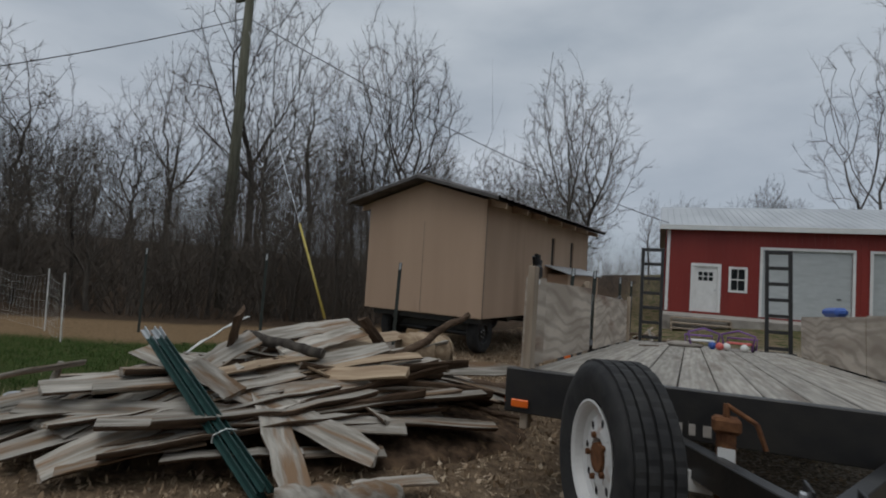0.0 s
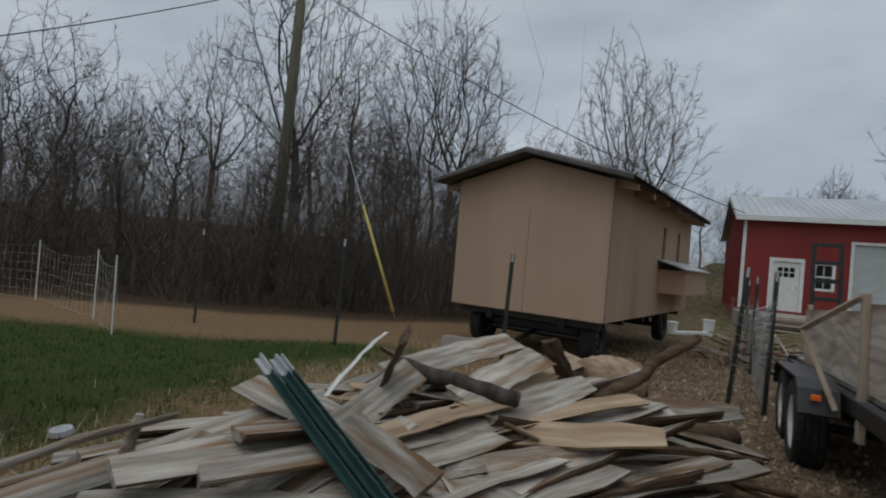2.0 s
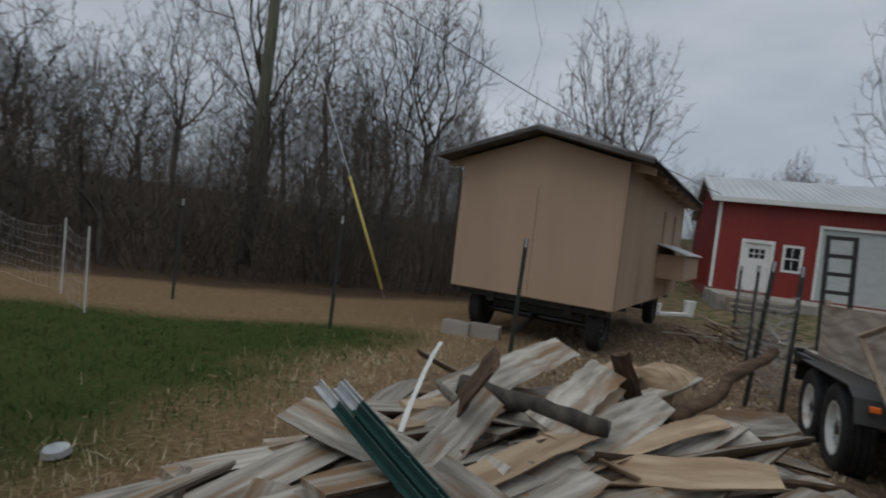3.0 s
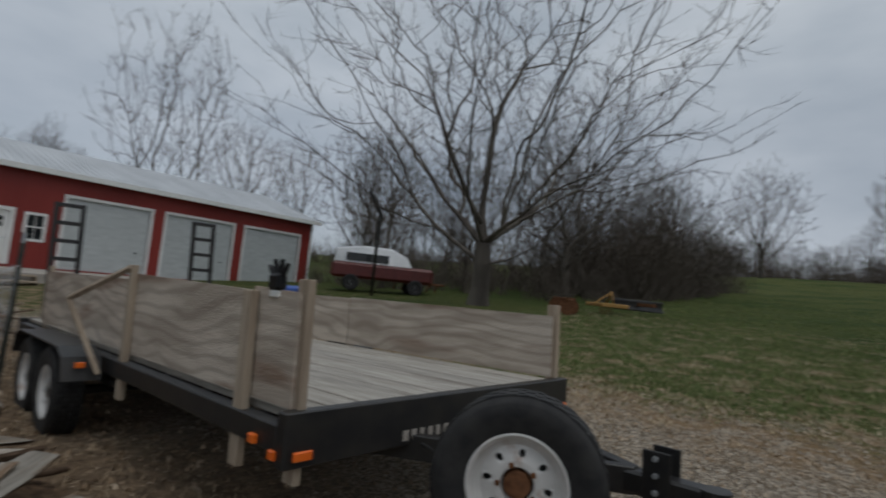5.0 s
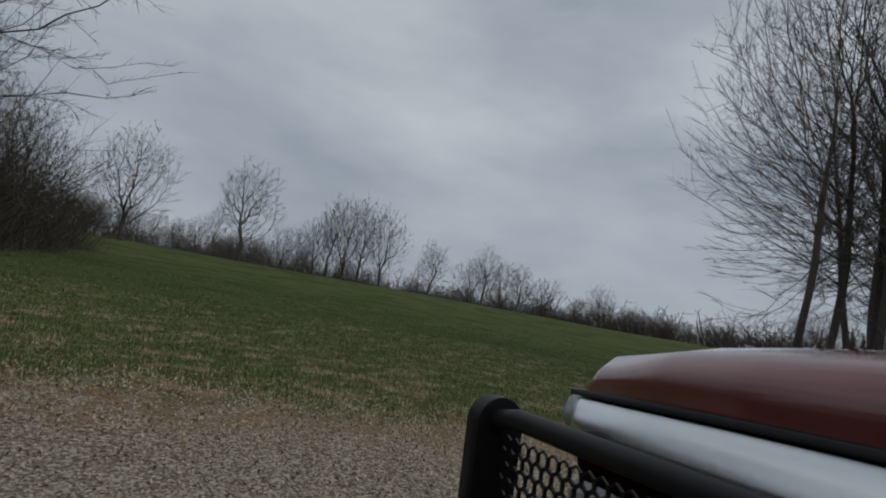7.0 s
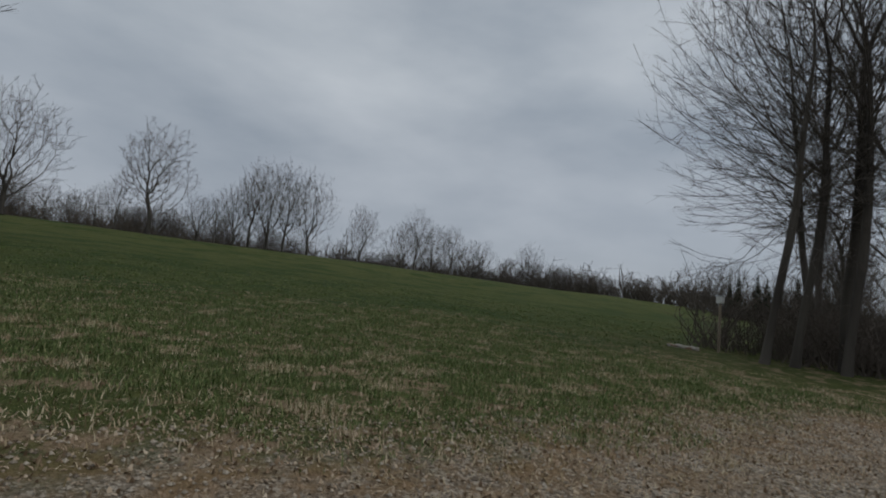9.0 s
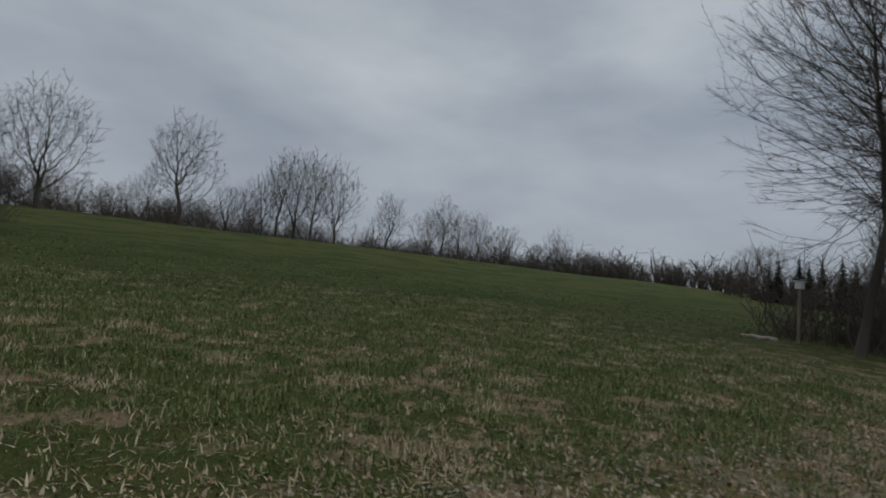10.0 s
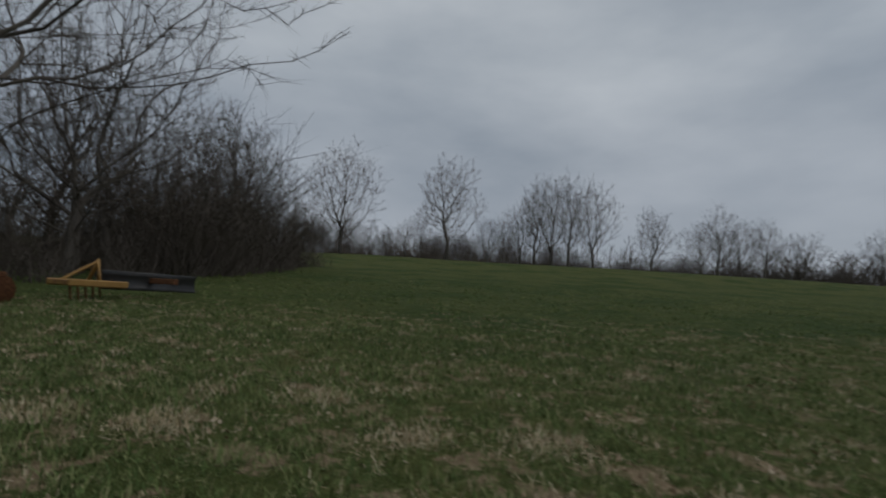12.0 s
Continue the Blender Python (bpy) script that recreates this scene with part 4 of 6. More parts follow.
    for s in (-1, 1):
        for y in (-0.95, -4.4):
            wheel(t, (s * 0.86, y, 0.47), s, 0.37, 0.24, 0.21, M["rim"])


make_truck()


# ---------------------------------------------------------------- trees
def grow_tree(seed, count, lead, mid, wide, tall, fine=0.0010, stems=1, bias=0.5, power=0.52, kink=0.010, twigs=3, tip=0.05, shell=0.33):
    """A bare tree one metre high: limbs that reach out to points spread through a rounded crown, thickness by what they carry."""
    g = np.random.default_rng(seed)
    nodes, parent, run = [], [], []

    def add(p, q):
        nodes.append(p)
        parent.append(q)
        run.append(0.0 if q < 0 else run[q] + float(np.linalg.norm(nodes[q] - p)))
        return len(nodes) - 1

    for s in range(stems):
        a = 2 * math.pi * s / stems + g.random()
        out = 0.0 if stems == 1 else g.uniform(0.10, 0.22)
        n = max(3, int(lead / 0.05))
        q = add(np.array([0.0, 0.0, -0.015]) + (0.02 * np.array([math.cos(a), math.sin(a), 0]) if stems > 1 else 0), -1)
        off = np.zeros(3)
        for i in range(1, n + 1):
            u = i / n
            off = off + g.normal(0, kink * 0.8, 3) * np.array([1, 1, 0.2])
            q = add(np.array([out * u * math.cos(a), out * u * math.sin(a), lead * u]) + off, q)
    first = len(nodes)
    d = g.normal(size=(count, 3))
    d /= np.linalg.norm(d, axis=1)[:, None]
    lump = 1 + 0.16 * np.sin(3 * np.arctan2(d[:, 1], d[:, 0]) + seed) + 0.12 * np.sin(7 * d[:, 2] + 4 * d[:, 0] + seed * 2.1) + g.normal(0, 0.05, count)
    pts = d * (g.random(count) ** shell * lump)[:, None] * np.array([wide, wide, tall]) + np.array([0, 0, mid])
    pts = pts[pts[:, 2] > 0.10]
    pts = pts[np.argsort(np.linalg.norm(pts - np.array([0, 0, min(lead, mid)]), axis=1))]
    total = first + len(pts)
    have, path = np.zeros((total, 3)), np.zeros(total)
    have[:first], path[:first] = np.array(nodes), np.array(run)
    low = np.zeros(total)
    low[:first] = [0.6 if nodes[i][2] < min(lead, mid) * 0.45 else 0.0 for i in range(first)]
    for k, p in enumerate(pts):
        m = first + k
        v = p - have[:m]
        cost = np.linalg.norm(v, axis=1) + bias * path[:m] + 0.7 * np.maximum(0, -v[:, 2]) + low[:m]
        q = int(np.argmin(cost))
        add(p, q)
        have[m], path[m] = p, run[m]
    P = np.array(nodes)
    par = np.array(parent)
    load = np.zeros(total)
    leaf = np.ones(total, bool)
    leaf[par[par >= 0]] = False
    load[leaf] = 1
    heavy = -np.ones(total, int)
    for i in range(total - 1, -1, -1):
        if par[i] >= 0:
            load[par[i]] += load[i]
            if heavy[par[i]] < 0 or load[i] > load[heavy[par[i]]]:
                heavy[par[i]] = i
    for turn in range(2):
        Q = P.copy()
        for i in range(total):
            if par[i] >= 0 and heavy[i] >= 0:
                Q[i] = 0.4 * P[i] + 0.3 * P[par[i]] + 0.3 * P[heavy[i]]
        P = Q
    P = P + g.normal(0, kink * 0.35, P.shape) * (load < 60)[:, None]
    rad = fine * np.maximum(load, 1) ** power
    V = [Vector(p) for p in P]
    top = max(v.z for v in V)
    trunk, crown = ([], []), ([], [])
    for i in range(total):
        q = par[i]
        if q < 0:
            continue
        r0, r1 = min(rad[q], rad[i] * 1.25), rad[i]
        if par[q] < 0:
            r0 = rad[i] * 1.5
        big = rad[i] > fine * 5.2
        tube_rows([V[q], V[i] + (V[i] - V[q]) * 0.04], [r0, r1], 7 if rad[i] > fine * 10 else 5 if big else 3, *(trunk if big else crown))
        if load[i] <= 2:
            ax = (V[i] - V[q]).normalized()
            for k in range(twigs):
                w = (ax + Vector(g.normal(0, 0.55, 3)) + Vector((0, 0, 0.12))).normalized()
                b = V[q].lerp(V[i], g.random())
                spike(b, b + w * tip * g.uniform(0.5, 1.3), fine * 0.95, *crown)
    made = []
    for nm, (vs, fs), mat in (("trunk", trunk, M["bark"]), ("crown", crown, M["twig"])):
        me = bpy.data.meshes.new(nm)
        me.from_pydata([v / top for v in vs], [], fs)
        me.materials.append(mat)
        for p in me.polygons:
            p.use_smooth = True
        made.append(me)
    return made


TREES = {
    "tall": [grow_tree(s, 760, 0.40, 0.62, 0.22, 0.38, 0.00054, bias=0.46, power=0.54, kink=0.010, twigs=5, tip=0.040) for s in (1, 2, 3)],
    "slim": [grow_tree(s, 520, 0.55, 0.64, 0.15, 0.36, 0.00054, bias=0.46, power=0.54, kink=0.010, twigs=5, tip=0.040) for s in (4, 5)],
    "multi": [grow_tree(s, 800, 0.22, 0.60, 0.25, 0.40, 0.00052, stems=3, bias=0.46, power=0.54, kink=0.010, twigs=5, tip=0.040) for s in (6, 7)],
    "oak": [grow_tree(s, 2300, 0.22, 0.57, 0.50, 0.43, 0.00044, bias=0.36, power=0.57, kink=0.011, twigs=5, tip=0.032) for s in (8, 9)],
    "far": [grow_tree(s, 950, 0.20, 0.60, w, 0.41, 0.00068, bias=0.56, power=0.53, twigs=6, tip=0.042) for s, w in ((10, 0.29), (11, 0.33), (12, 0.25), (13, 0.31))],
    "rough": [grow_tree(s, 420, 0.30, 0.58, 0.24, 0.38, 0.00074, kink=0.020, bias=0.34, power=0.54, twigs=4, tip=0.045) for s in (14, 15)],
    "pole": [grow_tree(s, 900, 0.60, 0.58, 0.25, 0.46, 0.00031, bias=0.62, power=0.515, kink=0.009, twigs=6, tip=0.036) for s in (16, 17, 18)],
}


def tree(kind, x, y, height, turn, label, group, wide=1.0, pick=None, lean=(0, 0), dz=0.0):
    trunk, crown = TREES[kind][(pick if pick is not None else int(turn)) % len(TREES[kind])]
    e = thing("tree", label, "tree", None, group)
    e.matrix_world = pose(x, y, ground_z(x, y) - 0.05 + dz, lean[0], lean[1], turn)
    for nm, me in (("trunk", trunk), ("crown", crown)):
        o = part(nm, me, None, e)
        o.scale = (height * wide, height * wide, height)
    return e


WOODS = "bare grey deciduous tree standing in the brown woods"
for k, (x, y, h, kind) in enumerate(((-25.5, 8.5, 12, "rough"), (-21.1, 8.6, 11, "rough"), (-23.7, 12.4, 9, "rough"), (-22.0, 14.9, 9.5, "rough"),
                                    (-20.6, 16.6, 14, "tall"), (-14.9, 16.2, 19, "tall"), (-14.8, 22.1, 16, "slim"), (-13.2, 23.3, 11, "rough"), (-11.2, 23.9, 18, "multi"),
                                    (-9.6, 24.8, 17.5, "tall"), (-4.1, 27.2, 11, "rough"), (0.2, 28.1, 16.5, "tall"), (1.9, 28.7, 14.5, "tall"), (-2.3, 27.7, 10, "far"),
                                    (-11.7, 14.5, 11, "slim"), (-9.0, 13.6, 9, "rough"), (-17.5, 11.6, 10, "rough"), (-26.8, 3.4, 13, "tall"), (-23.2, 4.8, 12, "rough"))):
    tree(kind, x, y, h, 47 * k + 13, WOODS, "trees in the woods")
for k in range(64):
    a = radians(rng.uniform(4, 88))
    d = rng.uniform(26, 70)
    x, y = 4 - d * math.sin(a), -4 + d * math.cos(a)
    if y > 12 and x > 3:
        continue
    tree(rng.choice(("slim", "far", "rough", "multi", "slim")), x, y, rng.uniform(6.5, 11.0) * (1.0 if d < 45 else 1.3) * (0.68 if a > 0.85 else 1.0), rng.uniform(0, 360), WOODS, "trees in the woods", lean=(rng.uniform(-5, 5), rng.uniform(-5, 5)))
for k, (x, y, h, kind) in enumerate(((22.2, 41.6, 22.5, "multi"), (31.3, 45.3, 15, "far"), (36.3, 43.2, 15, "tall"), (42.2, 39.0, 14, "far"), (13.7, 57.8, 9, "far"), (18.7, 59.7, 9, "far"), (5.4, 47.0, 9, "slim"), (8.5, 51.9, 9, "far"), (47.1, 36.9, 13, "tall"))):
    tree(kind, x, y, h, 61 * k, "bare grey tree standing behind the barn", "trees behind the barn")
for k in range(18):
    x = rng.uniform(8, 75)
    tree(rng.choice(("far", "slim")), x, rng.uniform(50, 75) - 0.3 * x, rng.uniform(7, 11), rng.uniform(0, 360), "bare grey tree standing behind the barn", "trees behind the barn")
# crooked trees along the near edge of the woods
for k in range(15):
    x = -16.5 + 1.1 * k + rng.uniform(-0.4, 0.4)
    tree(("rough", "slim", "rough")[k % 3], x, 0.75 * x + 8.3 + rng.uniform(0.0, 2.6), rng.uniform(4.0, 6.5), 53 * k, WOODS, "trees in the woods", 0.9, None, (rng.uniform(-6, 6), rng.uniform(-6, 6)))
# big spreading tree and its neighbour beside the field
tree("oak", 20.7, 7.0, 15.0, 20, "large bare spreading tree at the edge of the field", "", 1.18, 0)
tree("oak", 31.5, 8.9, 14.0, 140, "bare spreading tree rising out of brown brush", "", 0.85, 1)
tree("rough", 33.0, 8.6, 10.5, 60, "bare leaning tree rising out of brown brush", "", 1.0, 0, (0, 14))
for k, (x, y, h) in enumerate(((24, 16, 10), (30, 15, 11), (36, 13, 12), (42, 12, 11), (38, 7.5, 9), (43, 7.0, 10), (46, 9, 11), (27, 21, 11), (34, 20, 11), (40, 18, 10))):
    tree("far", x, y, h, 83 * k, "bare tree rising out of brown brush", "trees in the brush")
# row along the far side of the field
ROW = "bare tree at the far edge of the green field"
for k, (x, y, h, w) in enumerate(((87.3, 8.5, 15.7, 1.00), (87.7, -0.7, 5.5, 1.00), (87.7, -2.9, 7.3, 0.90), (87.5, -6.7, 14.7, 1.15), (90.9, -13.0, 6.9, 1.00), (92.0, -15.5, 8.1, 1.00),
                                  (93.1, -18.3, 10.4, 0.95), (94.1, -20.9, 12.8, 0.90), (95.0, -23.6, 15.3, 0.90), (95.9, -26.7, 16.3, 0.85), (96.9, -31.1, 15.6, 0.85), (95.0, -40.1, 10.5, 1.05),
                                  (99.7, -50.4, 9.6, 1.20), (101.2, -54.3, 13.7, 1.00), (102.8, -59.2, 11.6, 1.15), (104.2, -64.3, 11.6, 1.00), (105.8, -71.9, 9.9, 1.30), (107.6, -89.1, 12.3, 1.10),
                                  (102.3, -96.1, 7.8, 1.10), (98.7, -100.4, 5.2, 1.20), (95.5, -103.9, 5.2, 1.20), (92.3, -107.1, 6.6, 1.20))):
    tree("far", x, y, h * 1.04, 71 * k + 5, ROW, "trees along the field", w * 1.1)
for k in range(85):
    u = rng.random()
    x, y = 90 + 26 * math.sin(math.pi * u) + rng.uniform(3, 24), 20 - 125 * u
    tree("far", x, y, rng.uniform(5.0, 9.5), rng.uniform(0, 360), ROW, "trees along the field")
# clump to the south of the field
CLUMP = "tall bare slender tree in a clump beside the field"
for k, (x, y, h, kind) in enumerate(((14.7, -19.9, 17, "pole"), (14.4, -20.8, 18, "pole"), (13.3, -21.0, 18, "pole"), (13.8, -22.2, 15, "slim"), (15.6, -24.5, 18, "pole"), (14.0, -26.2, 17, "tall"), (11.3, -25.4, 18, "pole"),
                                    (17.4, -28.6, 14, "slim"), (13.1, -29.3, 16, "slim"), (8.3, -25.0, 16, "tall"), (18.6, -33.6, 11, "slim"), (15.2, -35.7, 13, "tall"), (20.8, -38.5, 9, "far"), (11.1, -34.9, 14, "slim"),
                                    (23.6, -45.4, 9, "far"), (18.5, -43.6, 11, "far"), (7.0, -31.0, 15, "tall"), (26.9, -54.3, 9, "far"), (21.9, -55.5, 10, "far"), (30.3, -65.1, 9, "far"), (25.4, -67.3, 10, "far"),
                                    (34.8, -77.0, 10, "far"))):
    tree(kind, x, y, h, 39 * k + 80, CLUMP, "trees in the south clump", 0.95, None, (0, 0) if k > 9 else ((k * 37 % 7) - 3, (k * 23 % 7) - 3))


for k in range(14):
    tree("far", rng.uniform(2, 74), rng.uniform(-128, -104), rng.uniform(7, 12), rng.uniform(0, 360), "bare grey tree in the woods beyond the field", "trees beyond the field")


def conifer(x, y, h):
    e = thing("conifer", "dark green conifer standing behind the field", "tree", pose(x, y, ground_z(x, y)), "conifers behind the field")
    part("trunk", cyl(B(), (0, 0, -0.1), (0, 0, h), h * 0.02, 0.01, 7), M["bark"], e)
    vs, fs = [], []
    r = random.Random(int(x * 10))
    for k in range(420):
        u = r.random() ** 0.8
        a = r.uniform(0, 6.283)
        z = h * (0.06 + 0.92 * u)
        ln = h * 0.30 * (1.02 - u) * r.uniform(0.5, 1.15)
        b = Vector((0, 0, z))
        t = Vector((math.cos(a) * ln, math.sin(a) * ln, z - 0.3 * ln))
        s = Vector((-math.sin(a), math.cos(a), 0)) * (0.10 + 0.16 * ln)
        q = len(vs)
        vs += [b, b.lerp(t, 0.55) + s, t, b.lerp(t, 0.55) - s]
        fs += [(q, q + 1, q + 2), (q, q + 2, q + 3)]
    me = bpy.data.meshes.new("crown")
    me.from_pydata(vs, [], fs)
    me.materials.append(M["pine"])
    part("crown", me, None, e)


for x, y, h in ((62.2, -100.6, 8.0), (60.0, -102.7, 9.0), (57.9, -101.8, 8.0), (55.9, -101.9, 8.5), (54.0, -104.0, 9.5), (52.0, -104.1, 8.5), (49.5, -103.2, 9), (64.4, -101.5, 6.5), (47.0, -104.3, 9)):
    conifer(x, y, h)


def thicket(name, label, spots, low, high, seed, mat, stems=8, thick=0.014):
    r = random.Random(seed)
    vs, fs = [], []
    for x, y in spots:
        z0 = ground_z(x, y) - 0.05
        h = low + (high - low) * r.random() ** 2.0 * (0.75 + 0.5 * noise.noise(Vector((x * 0.15, y * 0.15, 9))))
        for k in range(stems):
            a, t = r.uniform(0, 6.283), r.uniform(0.05, 0.95)
            d = Vector((math.cos(a) * t, math.sin(a) * t, 1)).normalized()
            p = Vector((x + r.gauss(0, 0.25), y + r.gauss(0, 0.25), z0))
            ln = h * r.uniform(0.55, 1.0)
            mid = p + d * ln * 0.5 + Vector((r.gauss(0, 0.08), r.gauss(0, 0.08), 0)) * ln
            tip = p + d * ln + Vector((r.gauss(0, 0.15), r.gauss(0, 0.15), 0)) * ln
            tube_rows([p, mid, tip], [thick, thick * 0.7, thick * 0.25], 3, vs, fs)
            for j in range(5):
                u = r.uniform(0.3, 0.95)
                q = p.lerp(mid, u * 2) if u < 0.5 else mid.lerp(tip, u * 2 - 1)
                e = q + Vector((r.gauss(0, 0.22), r.gauss(0, 0.22), r.uniform(0.02, 0.3))) * ln * 0.8
                spike(q, e, thick * 0.5, vs, fs)
    me = bpy.data.meshes.new(name)
    me.from_pydata(vs, [], fs)
    me.materials.append(mat)
    return thing(name, label, "brush", kind="stuff", data=me)


spots = []
while len(spots) < 1200:
    a, d = radians(rng.uniform(-4, 92)), 12 + 50 * rng.random() ** 1.5
    x, y = 4 - d * math.sin(a), -4 + d * math.cos(a)
    if -0.75 * x + y > 6.8 + rng.random() and not (x > 0.5 and y < 12) and not (x > 2 and y < 33 and x < 30):
        spots.append((x, y))
spots_up = rng.sample(spots, 560)
thicket("woodland_saplings", "thin bare saplings rising out of the woodland brush", spots_up, 3.0, 8.0, 31, M["thicket"], 3, 0.012)
thicket("woodland_brush", "tangle of bare brown brush covering the wooded slope", spots, 1.8, 8.0, 3, M["thicket"], 6, 0.010)
spots = []
while len(spots) < 430:
    x, y = rng.uniform(22, 54), rng.uniform(2.0, 22)
    if y > 5.2 - 0.075 * (x - 22) + rng.random() and (x > 26 or y > 12 + rng.random() * 2):
        spots.append((x, y))
tall_spots = [(rng.uniform(33, 51), rng.uniform(4.5, 12)) for k in range(200)]
thicket("field_edge_saplings", "dense grey-brown saplings at the end of the field", tall_spots, 4.5, 11.0, 14, M["thicket"], 9, 0.02)
thicket("field_edge_brush", "tangle of bare reddish brown brush beside the field", spots, 1.3, 6.0, 4, M["thicket"], 9, 0.015)
spots = []
while len(spots) < 480:
    x, y = rng.uniform(3, 30), rng.uniform(-60, -21.5)
    if y > -34 and (x - 11.5) ** 2 / 46 + (y + 28) ** 2 / 36 < 1.1 or y <= -32 and x < 16 + (-30 - y) * 0.30 + rng.random() * 3:
        spots.append((x, y))
spots += [(rng.uniform(7.5, 18.5), rng.uniform(-30, -22)) for k in range(230)]
thicket("clump_brush", "low bare brown brush under the clump of trees", spots, 1.0, 4.2, 5, M["thicket"], 9, 0.019)
spots = []
for k in range(700):
    u = rng.random()
    spots.append((91 + 22 * math.sin(math.pi * u) + rng.uniform(-1, 16), 18 - 122 * u))
spots += [(rng.uniform(-5, 76), rng.uniform(-124, -101)) for k in range(300)]
spots += [(rng.uniform(34, 66), rng.uniform(-103, -98)) for k in range(130)]
thicket("far_brush", "bare grey brush along the far edge of the field", spots, 2.0, 9.0, 6, M["thicket"], 7, 0.045)
spots = []
for k in range(420):
    a, d = radians(rng.uniform(-70, 28)), rng.uniform(135, 185)
    spots.append((4 + d * math.cos(a), -4 + d * math.sin(a)))
thicket("distant_woods", "distant bare grey-brown woods beyond the field", spots, 6.0, 13.0, 7, M["thicket"], 9, 0.13)
spots = [(rng.uniform(8, 85), rng.uniform(46, 70)) for k in range(260)]
thicket("north_brush", "bare grey brush growing beyond the barn", spots, 2.0, 5.0, 8, M["thicket"], 7, 0.03)

# ---------------------------------------------------------------- utility pole and wires
pole = thing("utility_pole", "tall weathered wooden utility pole at the edge of the woods", "pole")
pole.matrix_world = pose(-7.04, 7.25, ground_z(-7.04, 7.25) - 0.2, 0, 0, 0)
part("shaft", tube_mesh("shaft", [(0, 0, 0), (0, 0, 5), (0, 0, 11.5)], [0.20, 0.175, 0.14], 14, M["pole"]), None, pole)
part("crossarm", boxed(-0.6, 0.6, -0.06, 0.06, 10.6, 10.75, 0.01), M["pole"], pole)


def cable(name, label, a, b, sag, r=0.014, mat="wire"):
    a, b = Vector(a), Vector(b)
    pts = [a.lerp(b, k / 16) - Vector((0, 0, sag * 4 * (k / 16) * (1 - k / 16))) for k in range(17)]
    return thing(name, label, "cable", data=tube_mesh(name, pts, [r] * 17, 5, M[mat]))


cable("service_cable", "black twisted service cable sagging from the pole", (-7.04, 7.25, 9.8), (6.5, 20.6, 4.9), 0.5, 0.016)
cable("service_cable", "black twisted service cable sagging from the pole", (-7.04, 7.25, 9.8), (-16.0, -4.5, 2.9), 0.5, 0.016)
mast = thing("service_mast", "grey metal service mast holding the cable end", "mast", pose(-16.0, -4.5, ground_z(-16, -4.5) - 0.1))
part("shaft", cyl(B(), (0, 0, 0), (0, 0, 3.1), 0.05), M["galv"], mast)
guy = thing("guy_wire", "steel guy wire with a yellow plastic guard", "guy wire")
part("strand", tube_mesh("strand", [(-0.80, 4.18, 0.2), (-3.95, 5.72, 4.9), (-6.9, 7.2, 9.3)], [0.008] * 3, 5, M["galv"]), None, guy)
part("guard", tube_mesh("guard", [(-0.90, 4.23, 0.36), (-2.40, 4.96, 2.6)], [0.034, 0.030], 8, M["yellow"]), None, guy, "faded yellow plastic guard")


# ---------------------------------------------------------------- fence posts, netting
def t_post(x, y, top, lean=(0, 0), z0=None, label="dark steel fence post standing in the ground"):
    z = ground_z(x, y) - 0.15 if z0 is None else z0
    p = thing("fence_post", label, "fence post", pose(x, y, z, lean[0], lean[1], 20), "steel fence posts")
    h = top - z
    bm = boxed(-0.025, 0.025, -0.003, 0.003, 0, h)
    box(bm, -0.003, 0.003, 0.0035, 0.035, 0, h)
    part("stem", bm, M["post"], p)
    part("cap", boxed(-0.014, 0.014, -0.004, 0.01, h - 0.1, h + 0.003), M["galv"], p, "pale post tip")


t_post(-3.09, 1.25, 1.62), t_post(0.05, 1.00, 1.64), t_post(2.54, 0.98, 1.63, (0, 1)), t_post(4.99, 1.05, 1.70, (0, 4)), t_post(5.34, 1.15, 1.68, (0, 1))
t_post(-8.4, -0.4, 1.4), t_post(5.5, 4.2, 1.7), t_post(5.6, 6.5, 1.7)


def wire_net(name, label, pts, height, cell, r, mat, top_line=True):
    """Thin crossing wires hung between posts."""
    vs, fs = [], []
    for (ax, ay), (bx, by) in zip(pts, pts[1:]):
        ln = math.hypot(bx - ax, by - ay)
        n = max(2, int(ln / cell))
        rows_ = int(height / cell) + 1
        def at(u, v):
            x, y = ax + (bx - ax) * u, ay + (by - ay) * u
            sagging = 0.12 * math.sin(math.pi * u) * v
            return Vector((x + 0.02 * math.sin(9 * u + 5 * v), y + 0.02 * math.cos(7 * u + 3 * v), ground_z(x, y) + 0.03 + (height - sagging) * v))
        for j in range(rows_):
            tube_rows([at(i / 8, j / (rows_ - 1)) for i in range(9)], [r] * 9, 3, vs, fs)
        for i in range(n + 1):
            tube_rows([at(i / n, 0), at(i / n, 0.5), at(i / n, 1)], [r] * 3, 3, vs, fs)
    me = bpy.data.meshes.new(name)
    me.from_pydata(vs, [], fs)
    me.materials.append(mat)
    return thing(name, label, "netting", kind="stuff", data=me)


NET = [(-2.75, -0.40), (-4.0, 0.1), (-6.4, 0.5), (-11.5, -0.6), (-16, -3)]
wire_net("poultry_netting", "white electric poultry netting sagging between posts", NET, 1.0, 0.16, 0.0014, M["net"])
for k, (x, y) in enumerate(NET):
    p = thing("netting_post", "thin white plastic netting post", "post", pose(x, y, ground_z(x, y) - 0.1, 0, (-4, -3, -3, 2, 0)[k], 0), "netting posts")
    part("rod", cyl(B(), (0, 0, 0), (0, 0, 1.22), 0.009, sides=8), M["white"], p)
wire_net("farm_fence", "galvanised wire fence beside the trailer", [(4.99, 1.05), (5.34, 1.15), (5.5, 4.2), (5.6, 6.5)], 1.15, 0.11, 0.0025, M["galv"])

